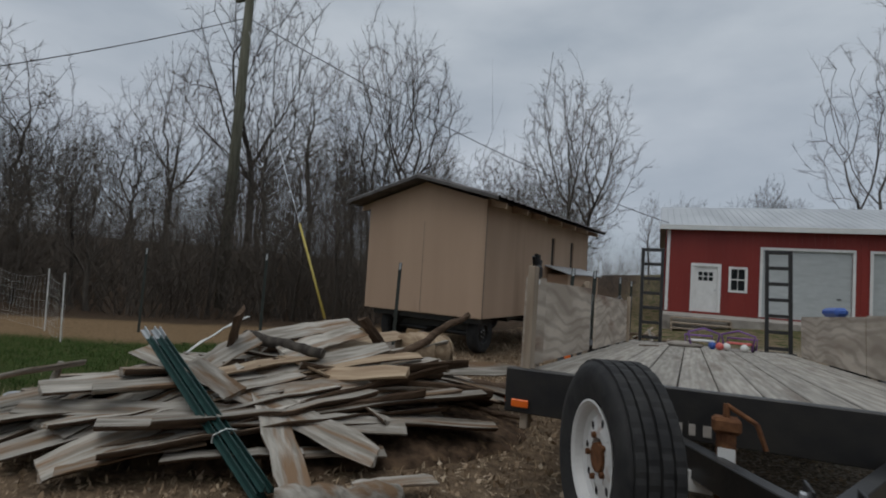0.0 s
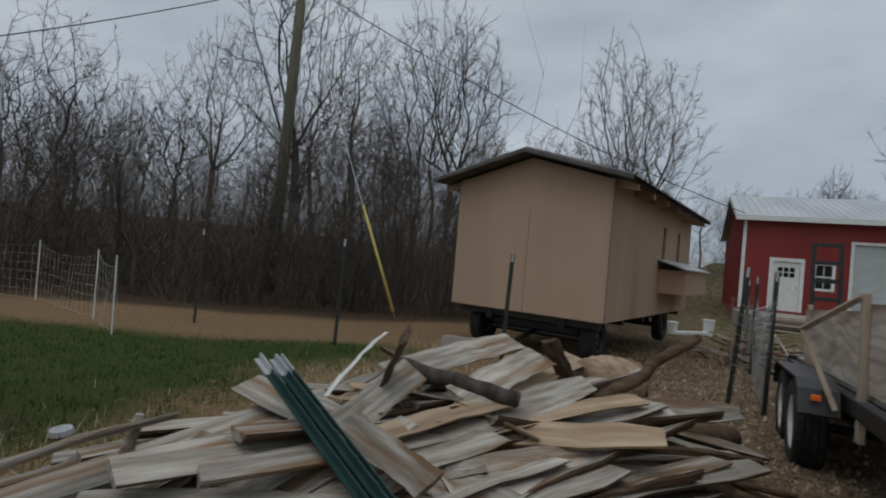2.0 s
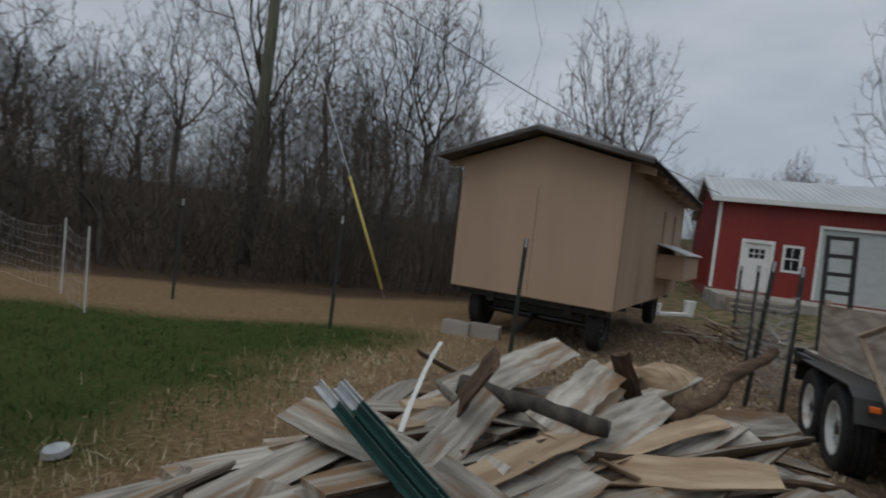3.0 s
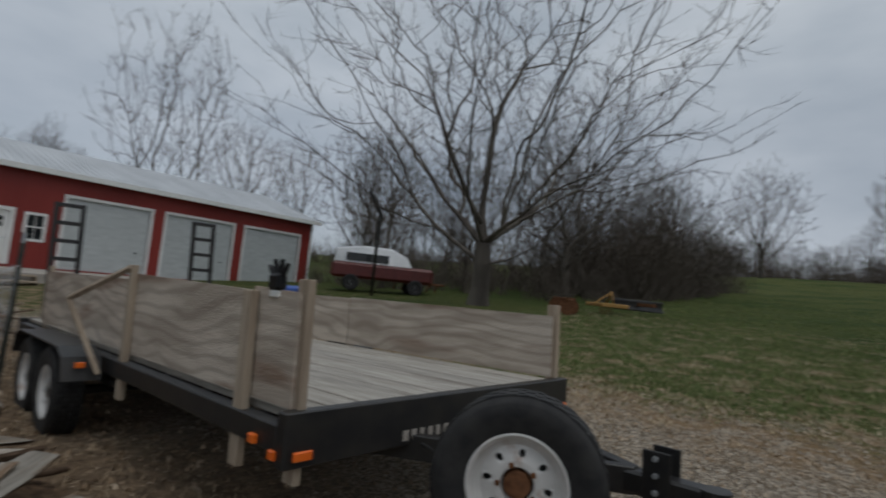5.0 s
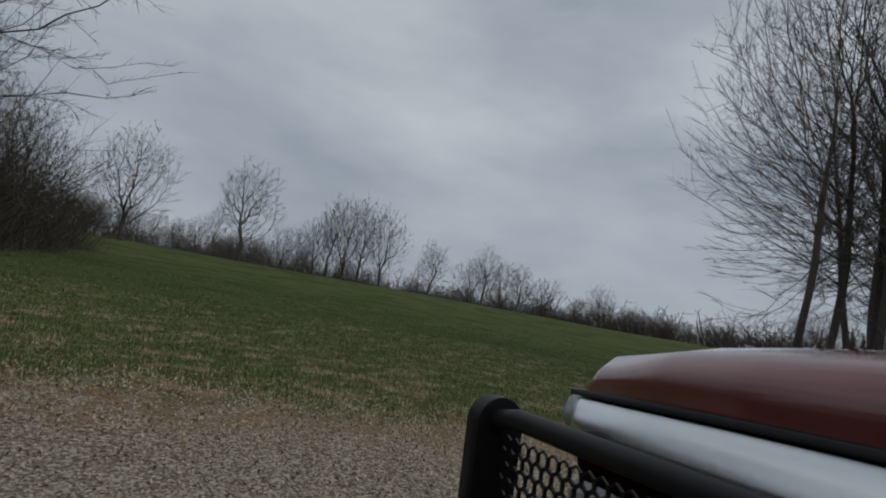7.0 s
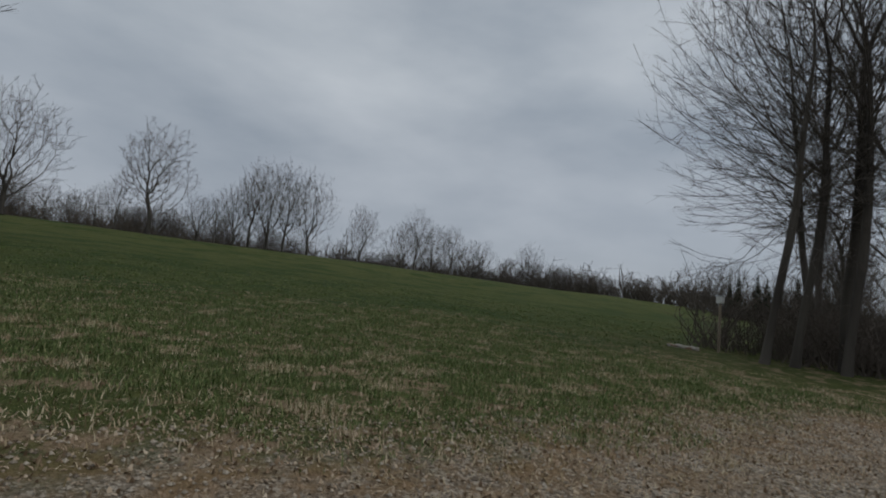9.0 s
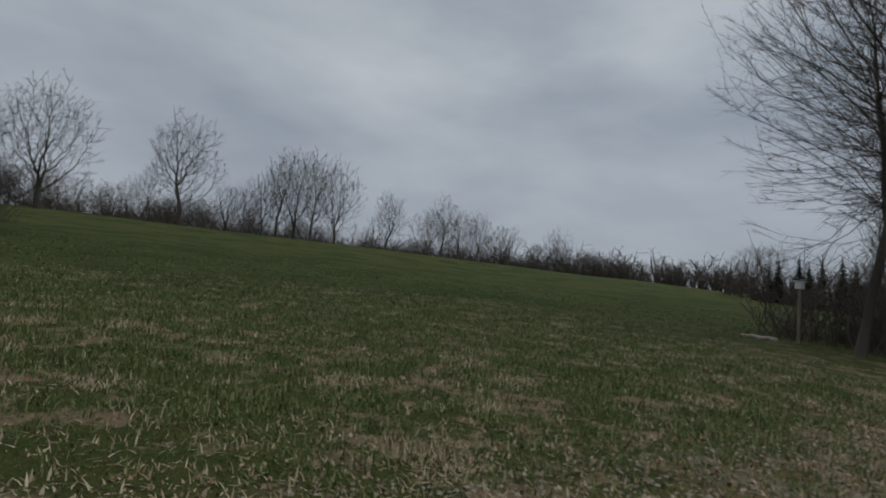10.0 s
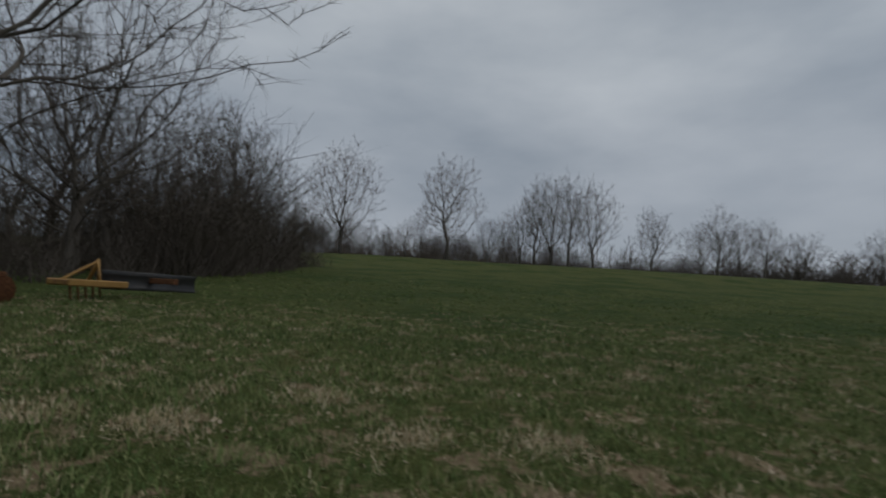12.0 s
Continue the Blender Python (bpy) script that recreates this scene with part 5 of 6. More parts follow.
# green tarp coop on legs
coop = thing("raised_coop", "raised wooden coop covered with a bright green tarp", "coop", pose(1.02, -3.87, 0.14, 0, 0, 0))
part("platform", boxed(-1.3, 0.02, -1.5, 0.02, 0.60, 0.70, 0.006), M["lumber"], coop)
for x in (-1.2, -0.06):
    for y in (-1.42, -0.06):
        part("leg", boxed(x - 0.045, x + 0.045, y - 0.045, y + 0.045, -0.05, 0.598, 0.004), M["lumber"], coop)
bm = B()
for i in range(13):
    for j in range(13):
        u, v = i / 12, j / 12
        bm.verts.new((0.012 + 0.018 * math.sin(11 * u + 3 * v) * math.sin(5 * v), -1.45 + 1.36 * u, 0.72 + 1.0 * v))
bm.verts.ensure_lookup_table()
for i in range(12):
    for j in range(12):
        bm.faces.new([bm.verts[k] for k in (i * 13 + j, (i + 1) * 13 + j, (i + 1) * 13 + j + 1, i * 13 + j + 1)])
bmesh.ops.solidify(bm, geom=bm.faces[:], thickness=0.004)
part("tarp", bm, M["tarp"], coop, "bright green tarp with small creases")
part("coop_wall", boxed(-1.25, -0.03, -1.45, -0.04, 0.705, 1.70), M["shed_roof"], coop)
pl = part("corner_rod", tube_mesh("corner_rod", [(0.04, 0.03, 0.55), (0.03, 0.0, 1.2), (0.0, -0.03, 1.74)], [0.009] * 3, 8, M["white"]), None, coop, "thin white plastic rod")
for k in range(7):
    part("tie", cyl(B(), (0.036 - 0.004 * k, 0.02 - 0.007 * k, 0.75 + k * 0.13), (0.036 - 0.004 * k, 0.02 - 0.007 * k, 0.765 + k * 0.13), 0.012, sides=8), M["plastic"], pl)
for zz in (0.78, 1.6):
    part("grommet", cyl(B(), (0.015, -0.12, zz), (0.035, -0.12, zz), 0.012, sides=8), M["galv"], coop)


# ---------------------------------------------------------------- wood pile
PC, PDIR = Vector((3.45, -2.55, 0)), Vector((0.80, 0.60, 0))


def heap(x, y):
    """Height of the heap above the ground."""
    d = Vector((x, y, 0)) - PC
    u, v = d.dot(PDIR) / 2.05, (d.y * PDIR.x - d.x * PDIR.y) / 1.25
    w = (y + 3.0) - (x - 2.4) * 1.3
    return 0.44 * max(0.0, 1 - (abs(u) ** 2.2 + abs(v) ** 2.2)) ** 0.6 * (1 - 0.9 * smooth(0.0, 0.6, w)) * (0.25 + 0.75 * smooth(1.7, 3.2, x))


vs, fs = [], []
N = 46
for j in range(N):
    for i in range(N):
        x, y = 1.2 + 4.4 * i / (N - 1), -4.7 + 4.4 * j / (N - 1)
        z = heap(x, y)
        z = ground_z(x, y) - 0.06 + z * 0.64 + (0.05 * noise.noise(Vector((x * 6, y * 6, 0))) if z > 0 else 0)
        vs.append((x, y, z))
fs = [(j * N + i, j * N + i + 1, (j + 1) * N + i + 1, (j + 1) * N + i) for j in range(N - 1) for i in range(N - 1)]
hm = bpy.data.meshes.new("bark_mound")
hm.from_pydata(vs, [], fs)
M["mulch"] = material("bark_mulch", (0.045, 0.03, 0.02), (0.13, 0.085, 0.055), 12, 0.95, bump=1.0, bump_scale=22, spots=(0.22, 0.15, 0.09), spot_scale=9, spot_at=0.66)
hm.materials.append(M["mulch"])
thing("bark_mound", "mound of dark bark and rotten chips under the slabs", "bark", kind="stuff", data=hm)


def slab_mesh(seed, length, width, thick, bark, square=False):
    """A sawn slab: flat face, ragged edges, rounded bark back."""
    r = random.Random(seed)
    n = 9
    top, bot, keel = [], [], []
    lw, rw = width / 2, width / 2
    for i in range(n + 1):
        u = i / n
        x = (u - 0.5) * length
        e = 1.0 if square else min(1.0, 0.72 + 2.0 * min(u, 1 - u) + r.uniform(-0.06, 0.1))
        a, b = lw * e * r.uniform(0.88, 1.08), rw * e * r.uniform(0.88, 1.08)
        bend = 0.03 * length * math.sin(3.1 * u + seed) * 0.35
        zz = 0.02 * length * math.sin(math.pi * u) * r.choice((0.6, 1.0)) + r.uniform(-0.003, 0.003)
        xa = x + (r.uniform(-0.05, 0.05) if i in (0, n) and not square else 0)
        top.append(((x, bend - a, zz), (xa, bend + b, zz + r.uniform(-0.006, 0.006))))
        bot.append(((x, bend - a * 0.95, zz - thick * 0.35), (xa, bend + b * 0.95, zz - thick * 0.35)))
        keel.append(((x, bend - a * 0.45, zz - thick), (xa, bend + b * 0.45, zz - thick)))
    verts, faces, mats = [], [], []
    for i in range(n + 1):
        verts += [top[i][0], top[i][1], bot[i][1], keel[i][1], keel[i][0], bot[i][0]]
    for i in range(n):
        a, b = i * 6, (i + 1) * 6
        for k in range(6):
            faces.append((a + k, a + (k + 1) % 6, b + (k + 1) % 6, b + k))
            mats.append(0 if k == 0 or not bark else 1)
    faces += [(5, 4, 3, 2, 1, 0), tuple(n * 6 + k for k in range(6))]
    mats += [0, 0]
    me = bpy.data.meshes.new("wood_slab")
    me.from_pydata(verts, [], [f[::-1] for f in faces])
    return me, mats


SLABS = []
for k in range(16):
    ln, wd = (2.3, 0.20) if k < 3 else (1.7, 0.19) if k < 7 else (1.15, 0.17) if k < 12 else (0.75, 0.13)
    me, mats = slab_mesh(100 + k, ln * rng.uniform(0.9, 1.1), wd * rng.uniform(0.7, 1.3), rng.uniform(0.025, 0.06), k % 3 != 2, k % 5 == 4)
    me.materials.append(M["fresh"] if k == 5 else M["slab"])
    me.materials.append(M["slabbark"])
    for p, m_ in zip(me.polygons, mats):
        p.material_index = m_
    SLABS.append((me, ln))

SLAB_LABEL = "weathered grey-brown sawn slab with ragged bark edges"


def slab(k, x, y, z, yaw, pitch, roll, label=SLAB_LABEL):
    me, ln = SLABS[k % len(SLABS)]
    return thing("wood_slab", label, "slab", pose(x, y, z, roll, pitch, yaw), "slabs in the wood pile", data=me)


layers = []
for k in range(135):
    a, q = rng.uniform(0, 6.283), math.sqrt(rng.random())
    p = PC + PDIR * (math.cos(a) * q * 1.5 - 0.12) + Vector((-PDIR.y, PDIR.x, 0)) * (math.sin(a) * q * 1.05)
    if (p.y + 3.0) - (p.x - 2.4) * 1.3 > 0.0 or p.x > 4.3 or p.x < 2.55:
        continue
    kk = rng.choice((0, 1, 2, 0, 1, 2, 3, 4, 5, 6, 3, 4, 6, 7, 8, 9, 10, 11, 12, 13, 14, 15))
    ln = SLABS[kk][1]
    yaw = 74 - 13 * (p.x - 2.5) + rng.gauss(0, 11) if rng.random() < 0.88 else rng.uniform(-50, 140)
    c, s = math.cos(radians(yaw)), math.sin(radians(yaw))
    h0, h1 = heap(p.x - c * ln * 0.4, p.y - s * ln * 0.4), heap(p.x + c * ln * 0.4, p.y + s * ln * 0.4)
    g0, g1 = ground_z(p.x - c * ln * 0.4, p.y - s * ln * 0.4), ground_z(p.x + c * ln * 0.4, p.y + s * ln * 0.4)
    za, zb = g0 + h0 * 0.86, g1 + h1 * 0.86
    mid = ground_z(p.x, p.y) + heap(p.x, p.y) * 0.86
    z = min(max((za + zb) / 2, mid - 0.03) + 0.015 + 0.06 * (k / 135), 0.46 + 0.16 * smooth(2.6, 3.6, p.x))
    pitch = -math.degrees(math.atan2(zb - za, ln * 0.8)) * 0.85 + rng.gauss(0, 7)
    slab(kk, p.x, p.y, z, yaw, max(-11, min(11, pitch)), rng.gauss(0, 16))
def board(a, b, width, label=SLAB_LABEL, roll=0.0, thick=0.028, mat="slab", bark=False, over=(0.0, 0.0)):
    """One slab laid from a to b, run on past both ends by the lengths in over."""
    a, b = Vector(a), Vector(b)
    d = (b - a).normalized()
    a, b = a - d * over[0], b + d * over[1]
    side = Vector((0, 0, 1)).cross(d).normalized()
    turn = Matrix.Rotation(radians(roll), 4, "X")
    m = Matrix.Translation((a + b) / 2) @ Matrix((d, side, d.cross(side))).transposed().to_4x4() @ turn
    me, mats = slab_mesh(int(abs(a.x * 731 + b.y * 917)) + 3, (b - a).length, width, thick, bark, True)
    me.materials.append(M[mat])
    me.materials.append(M["slabbark"])
    for p, k in zip(me.polygons, mats):
        p.material_index = k
    return thing("wood_slab", label, "slab", m, "slabs in the wood pile", data=me)


# the boards that stand out on top
GREY, TAN = "long pale grey slab lying across the wood pile", "split orange-brown slab with a torn end"
board((3.66, -3.11, 0.50), (4.52, -1.94, 0.71), 0.19, GREY, 24, over=(0.5, 0.0), bark=True)
board((3.76, -2.87, 0.68), (4.37, -2.09, 0.78), 0.11, TAN, 16, mat="fresh", bark=True)
board((3.88, -2.85, 0.37), (4.63, -2.22, 0.39), 0.17, GREY, 14, over=(0.45, 0.0))
board((2.43, -4.41, 0.40), (2.84, -3.20, 0.64), 0.20, GREY, 6, over=(0.3, 0.25))
board((2.66, -4.36, 0.37), (3.02, -3.36, 0.62), 0.17, GREY, -5, over=(0.3, 0.2), bark=True)
board((2.91, -3.98, 0.47), (2.82, -3.66, 0.60), 0.14, "short pale grey plank lying on the wood pile", 4, over=(0.15, 0.05))
board((3.15, -3.84, 0.50), (3.22, -3.30, 0.66), 0.17, GREY, 12, over=(0.3, 0.1), bark=True)
board((3.36, -3.43, 0.73), (3.71, -3.49, 0.63), 0.16, "pale torn slab lying on the wood pile", 18, over=(0.05, 0.05))
board((3.40, -3.37, 0.66), (3.72, -2.77, 0.76), 0.13, TAN, 10, mat="fresh", over=(0.2, 0.1))
board((3.60, -3.27, 0.58), (3.77, -2.75, 0.64), 0.16, TAN, 8, mat="fresh", over=(0.3, 0.1), bark=True)
board((3.61, -2.75, 0.80), (3.75, -2.23, 0.90), 0.20, GREY, 20, over=(0.1, 0.15))
board((3.19, -2.79, 0.82), (3.50, -1.75, 0.95), 0.20, GREY, 22, over=(0.05, 0.0), bark=True)
board((3.10, -2.60, 0.80), (3.36, -1.95, 0.88), 0.17, SLAB_LABEL, 28, over=(0.1, 0.1), bark=True)
board((3.67, -2.62, 0.76), (3.90, -1.45, 0.86), 0.20, "wide tan slab with a brown stained face", 14, mat="fresh", bark=True)
board((2.31, -3.80, 0.44), (2.80, -3.05, 0.62), 0.15, GREY, -8, over=(0.35, 0.1))
board((3.24, -3.31, 0.68), (3.33, -2.92, 0.86), 0.17, "curled grey slab with a bark back", 34, bark=True, over=(0.1, 0.05))
board((3.29, -3.64, 0.52), (3.45, -3.25, 0.68), 0.12, SLAB_LABEL, 5, over=(0.3, 0.1))
board((3.57, -2.86, 0.76), (3.98, -2.80, 0.66), 0.10, "short torn tan splinter of wood lying on the pile", -14, mat="fresh", thick=0.02)
board((2.60, -4.50, 0.62), (2.72, -3.75, 0.72), 0.11, GREY, -20, over=(0.2, 0.0))
board((4.05, -3.55, 0.31), (4.62, -3.10, 0.32), 0.16, SLAB_LABEL, 4), board((3.75, -3.98, 0.36), (4.30, -3.50, 0.37), 0.17, SLAB_LABEL, -4, bark=True)
board((4.72, -3.62, 0.30), (5.05, -3.30, 0.30), 0.12, SLAB_LABEL, 3), board((3.40, -4.30, 0.33), (3.80, -3.75, 0.42), 0.20, GREY, 6)
board((3.20, -2.98, 0.76), (3.40, -3.14, 1.09), 0.15, "dark brown bark slab leaning up out of the pile", 60, 0.03, "slabbark", True)


def log(name, label, a, b, r0, r1, mat, cut=None, group="", cat="log", knob=0.03):
    a, b = Vector(a), Vector(b)
    n = 9
    rr = random.Random(int(abs(a.x * 100 + b.y * 10)))
    pts = [a.lerp(b, i / n) + Vector((rr.gauss(0, 1), rr.gauss(0, 1), rr.gauss(0, 1))) * knob * 0.4 * (0 < i < n) for i in range(n + 1)]
    e = thing(name, label, cat, None, group)
    part("body", tube_mesh("body", pts, [(r0 + (r1 - r0) * i / n) * (1 + rr.uniform(-0.08, 0.08)) for i in range(n + 1)], 12, mat), None, e)
    for p, q, r in ((a, (a - b).normalized(), r0), (b, (b - a).normalized(), r1)):
        part("cut_end", cyl(B(), p - q * 0.01, p + q * 0.012, r * 0.93, r * 0.91, 14), cut or M["fresh"], e, "pale sawn end")
    return e


log("log", "short brown log lying beside the wood pile", (4.35, -1.15, 0.36), (4.95, -0.38, 0.27), 0.095, 0.085, M["slabbark"], M["fresh"])
log("log", "thick pale yellow log section with peeled bark", (4.02, -1.62, 0.74), (4.20, -1.22, 0.71), 0.165, 0.18, M["fresh"], M["fresh"])
log("log", "dark barkless branch lying on top of the pile", (3.18, -2.80, 0.86), (3.83, -2.71, 0.79), 0.050, 0.040, M["bark"], M["bark"], knob=0.012)
log("stub", "small grey knotty stub standing on the wood pile", (2.62, -3.86, 0.56), (2.64, -3.84, 0.70), 0.028, 0.018, M["slab"], M["slab"], knob=0.004)
log("branch", "dark branch leaning out of the wood pile", (4.12, -2.10, 0.70), (4.62, -1.70, 1.12), 0.042, 0.026, M["slabbark"], M["slabbark"])
log("branch", "brown branch lying on the ground by the pile", (4.3, -1.9, 0.40), (5.20, -1.55, 0.28), 0.03, 0.018, M["slabbark"], M["slabbark"])
log("log", "grey barkless log lying on the ground", (4.55, -4.02, 0.30), (4.98, -3.62, 0.30), 0.075, 0.065, M["slab"], M["slab"])
board((3.96, -1.82, 0.66), (3.83, -2.15, 1.04), 0.11, "rust-brown bark piece standing upright in the pile", 30, 0.03, "slabbark", True)
board((3.12, -3.30, 0.78), (2.97, -2.56, 0.99), 0.022, "thin pale wooden lath sticking out of the pile", 0, 0.01, "net")

# bundle of green posts across the pile
bundle = thing("post_bundle", "bundle of green steel fence posts with bare galvanised tips", "fence posts")
A0, A1 = Vector((2.85, -3.36, 0.90)), Vector((4.37, -3.89, 0.27))
ax = (A1 - A0).normalized()
sx = ax.cross(Vector((0, 0, 1))).normalized()
up = sx.cross(ax)
frame_m = Matrix((sx, ax, up)).transposed().to_4x4()
for k, (dx, dz, dl) in enumerate(((-0.036, 0, 0.0), (0.012, 0.020, 0.03), (0.052, -0.01, -0.03), (-0.005, -0.035, 0.02))):
    m = Matrix.Translation(A0) @ frame_m
    L_ = (A1 - A0).length
    bm = boxed(dx - 0.022, dx + 0.022, dl + 0.13, L_, dz - 0.003, dz + 0.003)
    box(bm, dx - 0.003, dx + 0.003, dl + 0.13, L_, dz + 0.0032, dz + 0.032)
    pb = part("post", bm, M["stake"], bundle, "", m)
    for j in range(22):
        box_y = dl + 0.2 + j * 0.07
        if k == 1 and j % 2:
            part("stud", boxed(dx - 0.005, dx + 0.005, box_y, box_y + 0.012, dz + 0.033, dz + 0.037), M["stake"], pb)
    bm = boxed(dx - 0.023, dx + 0.023, dl, dl + 0.128, dz - 0.0035, dz + 0.0035)
    box(bm, dx - 0.0035, dx + 0.0035, dl, dl + 0.128, dz + 0.0037, dz + 0.033)
    part("tip", bm, M["galv"], pb, "bare galvanised tip")
part("tie", tube_mesh("tie", [(-0.055, 1.25, 0.0), (-0.05, 1.25, 0.04), (0.012, 1.25, 0.056), (0.078, 1.25, 0.028), (0.078, 1.25, -0.018), (0.0, 1.25, -0.042), (-0.055, 1.25, 0.0)], [0.0035] * 7, 6, M["white"]), None, bundle, "white tie", Matrix.Translation(A0) @ frame_m)

# ---------------------------------------------------------------- things on and near the trailer
def on_trailer(x, y, z, rz=0):
    return TR @ pose(x, y, z, 0, 0, rz)


glove = thing("work_gloves", "pair of black work gloves stuck over the board top", "gloves", on_trailer(0.03, 0.22, 0.505) @ Matrix.Diagonal((0.8, 0.8, 0.65, 1)))
bm = boxed(-0.035, 0.035, -0.06, 0.06, 0.0, 0.12, 0.02)
for dx, dy, ln, lean in ((0, -0.05, 0.10, -30), (0, -0.015, 0.12, -10), (0, 0.02, 0.12, 10), (0, 0.05, 0.09, 35)):
    t_ = Vector((0, math.sin(radians(lean)), math.cos(radians(lean)))) * ln
    cyl(bm, (dx, dy, 0.10), (dx + t_.x, dy + t_.y, 0.10 + t_.z), 0.018, 0.013, 8)
part("palm", bm, M["plastic"], glove)
part("cuff", boxed(-0.02, 0.02, -0.05, 0.05, -0.05, -0.001, 0.006), M["white"], glove, "pale cuff")


def toy_cart(name, label, x, y, s, mat, mat2):
    e = thing(name, label, "toy", on_trailer(x, y, 0.004, 20 * s))
    part("frame", tube_mesh("frame", [(-0.16, 0, 0.02), (-0.2, 0, 0.2), (0.0, 0.02, 0.26), (0.2, 0, 0.2), (0.16, 0, 0.02)], [0.014] * 5, 8, mat), None, e)
    part("frame", tube_mesh("frame", [(-0.16, 0.18, 0.02), (-0.18, 0.18, 0.16), (0.18, 0.18, 0.16), (0.16, 0.18, 0.02)], [0.014] * 4, 8, mat), None, e)
    part("seat", boxed(-0.15, 0.15, 0.0, 0.18, 0.08, 0.11, 0.01), mat2, e)
    for xx in (-0.15, 0.15):
        part("wheel", cyl(B(), (xx - 0.012, 0.09, 0.045), (xx + 0.012, 0.09, 0.045), 0.045, sides=14), M["plastic"], e)


toy_cart("toy_cart", "small purple and white plastic doll cart", 1.02, 5.05, 1, M["purple"], M["foam"])
toy_cart("toy_cart", "small purple and pink plastic doll cart", 1.42, 5.12, -1, M["purple"], M["pink"])
for k, (x, y, mt, nm) in enumerate(((1.2, 4.9, "pink", "pink"), (1.28, 4.98, "foam", "white"), (1.12, 5.0, "blue", "blue"), (1.48, 4.95, "foam", "white"))):
    e = thing("toy_ball", nm + " plastic toy ball lying on the trailer deck", "toy", on_trailer(x, y, 0.052))
    b_ = B()
    bmesh.ops.create_icosphere(b_, subdivisions=2, radius=0.05)
    part("ball", b_, M[mt], e)
bag = thing("paper_sack", "crumpled pale sack lying on the trailer deck", "sack", on_trailer(0.80, 5.1, 0.0, 15))
b_ = B()
bmesh.ops.create_icosphere(b_, subdivisions=3, radius=0.2)
for v in b_.verts:
    v.co = Vector((v.co.x * 1.2, v.co.y * 0.7, max(0.0, v.co.z * 0.22 + 0.03) + 0.012 * noise.noise(v.co * 14)))
part("sack", b_, M["concrete"], bag)
bluebag = thing("blue_tarp_roll", "small blue bundle lying on the side board", "bundle", on_trailer(TW - 0.03, 3.5, 0.48, 10))
part("bundle", boxed(-0.06, 0.06, -0.16, 0.16, 0.003, 0.09, 0.03), M["blue"], bluebag)
slip = thing("stick_on_deck", "short dark stick lying on the trailer deck", "stick", on_trailer(0.42, 4.1, 0.014, 55))
part("stick", cyl(B(), (-0.18, 0, 0), (0.18, 0.02, 0), 0.009, 0.006, 7), M["slabbark"], slip)

# heap of sticks and sheet scraps by the steps
for k in range(46):
    x, y = 5.75 + rng.gauss(0, 0.42), 5.6 + rng.gauss(0, 0.7)
    ln = rng.uniform(0.5, 1.4)
    z = ground_z(x, y) + 0.04 + 0.42 * max(0, 1 - ((x - 5.75) ** 2 + (y - 5.6) ** 2) / 1.1) * rng.random()
    e = thing("scrap_stick", "pale grey scrap stick lying on a scrap heap", "stick", pose(x, y, z, 0, rng.gauss(0, 14), rng.uniform(0, 180)), "sticks in the scrap heap",
              data=None)
    part("stick", boxed(-ln / 2, ln / 2, -0.025, 0.025, -0.012, 0.012, 0.004), rng.choice((M["slab"], M["lumber"], M["slabbark"])), e)


def bucket(x, y, z, r, h, label, mat):
    e = thing("bucket", label, "bucket", pose(x, y, z))
    part("body", cyl(B(), (0, 0, 0), (0, 0, h), r * 0.85, r, 18), mat, e)
    part("rim", cyl(B(), (0, 0, h - 0.03), (0, 0, h + 0.006), r * 1.05, r * 1.05, 18), mat, e)


bucket(5.1, 10.6, ground_z(5.1, 10.6), 0.15, 0.42, "white plastic poultry feeder standing on the dirt", M["foam"])
bucket(4.25, 9.6, ground_z(4.25, 9.6), 0.13, 0.3, "white plastic bucket standing on the dirt", M["foam"])
tr_ = thing("feed_trough", "long pale feed trough lying on the dirt", "trough", pose(4.75, 10.1, ground_z(4.75, 10.1), 0, 0, 55))
part("trough", boxed(-0.75, 0.75, -0.06, 0.06, 0, 0.09, 0.01), M["foam"], tr_)
for k, (x, y) in enumerate(((1.55, 1.9), (1.95, 1.95))):
    e = thing("cinder_block", "grey concrete block supporting the wagon", "block", pose(x, y, ground_z(x, y) - 0.01, 0, 0, 8 * k - 4), "blocks under the wagon")
    bm = B()
    for a in ((-0.2, 0.2, -0.1, -0.07), (-0.2, 0.2, 0.07, 0.1), (-0.2, -0.165, -0.07, 0.07), (0.165, 0.2, -0.07, 0.07), (-0.018, 0.018, -0.07, 0.07)):
        box(bm, a[0], a[1], a[2], a[3], 0, 0.19)
    part("block", bm, M["concrete"], e)

# red truck with a white cap by the barn, and a bent black pole
rt = thing("red_truck", "dull red truck with a white cap parked by the barn", "truck", pose(21.0, 12.9, ground_z(21.0, 12.9), 0, 0, -38))
part("body", boxed(-2.3, 2.3, -0.9, 0.9, 0.55, 1.25, 0.12), M["vehicle_red"], rt)
part("cap", loft([[(x, -0.8 + 0.06 * k, z) if True else 0 for x, z in ((-2.2, 1.25), (-2.1, 1.75 + 0.08 * (k in (1, 2))), (-1.0, 1.95 + 0.08 * (k in (1, 2))), (0.3, 1.93 + 0.08 * (k in (1, 2))), (1.0, 1.7), (1.3, 1.25))] if k < 2 else
                 [(x, 0.8 - 0.06 * (3 - k), z) for x, z in ((-2.2, 1.25), (-2.1, 1.75 + 0.08 * (k == 2)), (-1.0, 1.95 + 0.08 * (k == 2)), (0.3, 1.93 + 0.08 * (k == 2)), (1.0, 1.7), (1.3, 1.25))] for k in range(4)], "w"), M["vehicle_white"], rt, "white rounded cap")
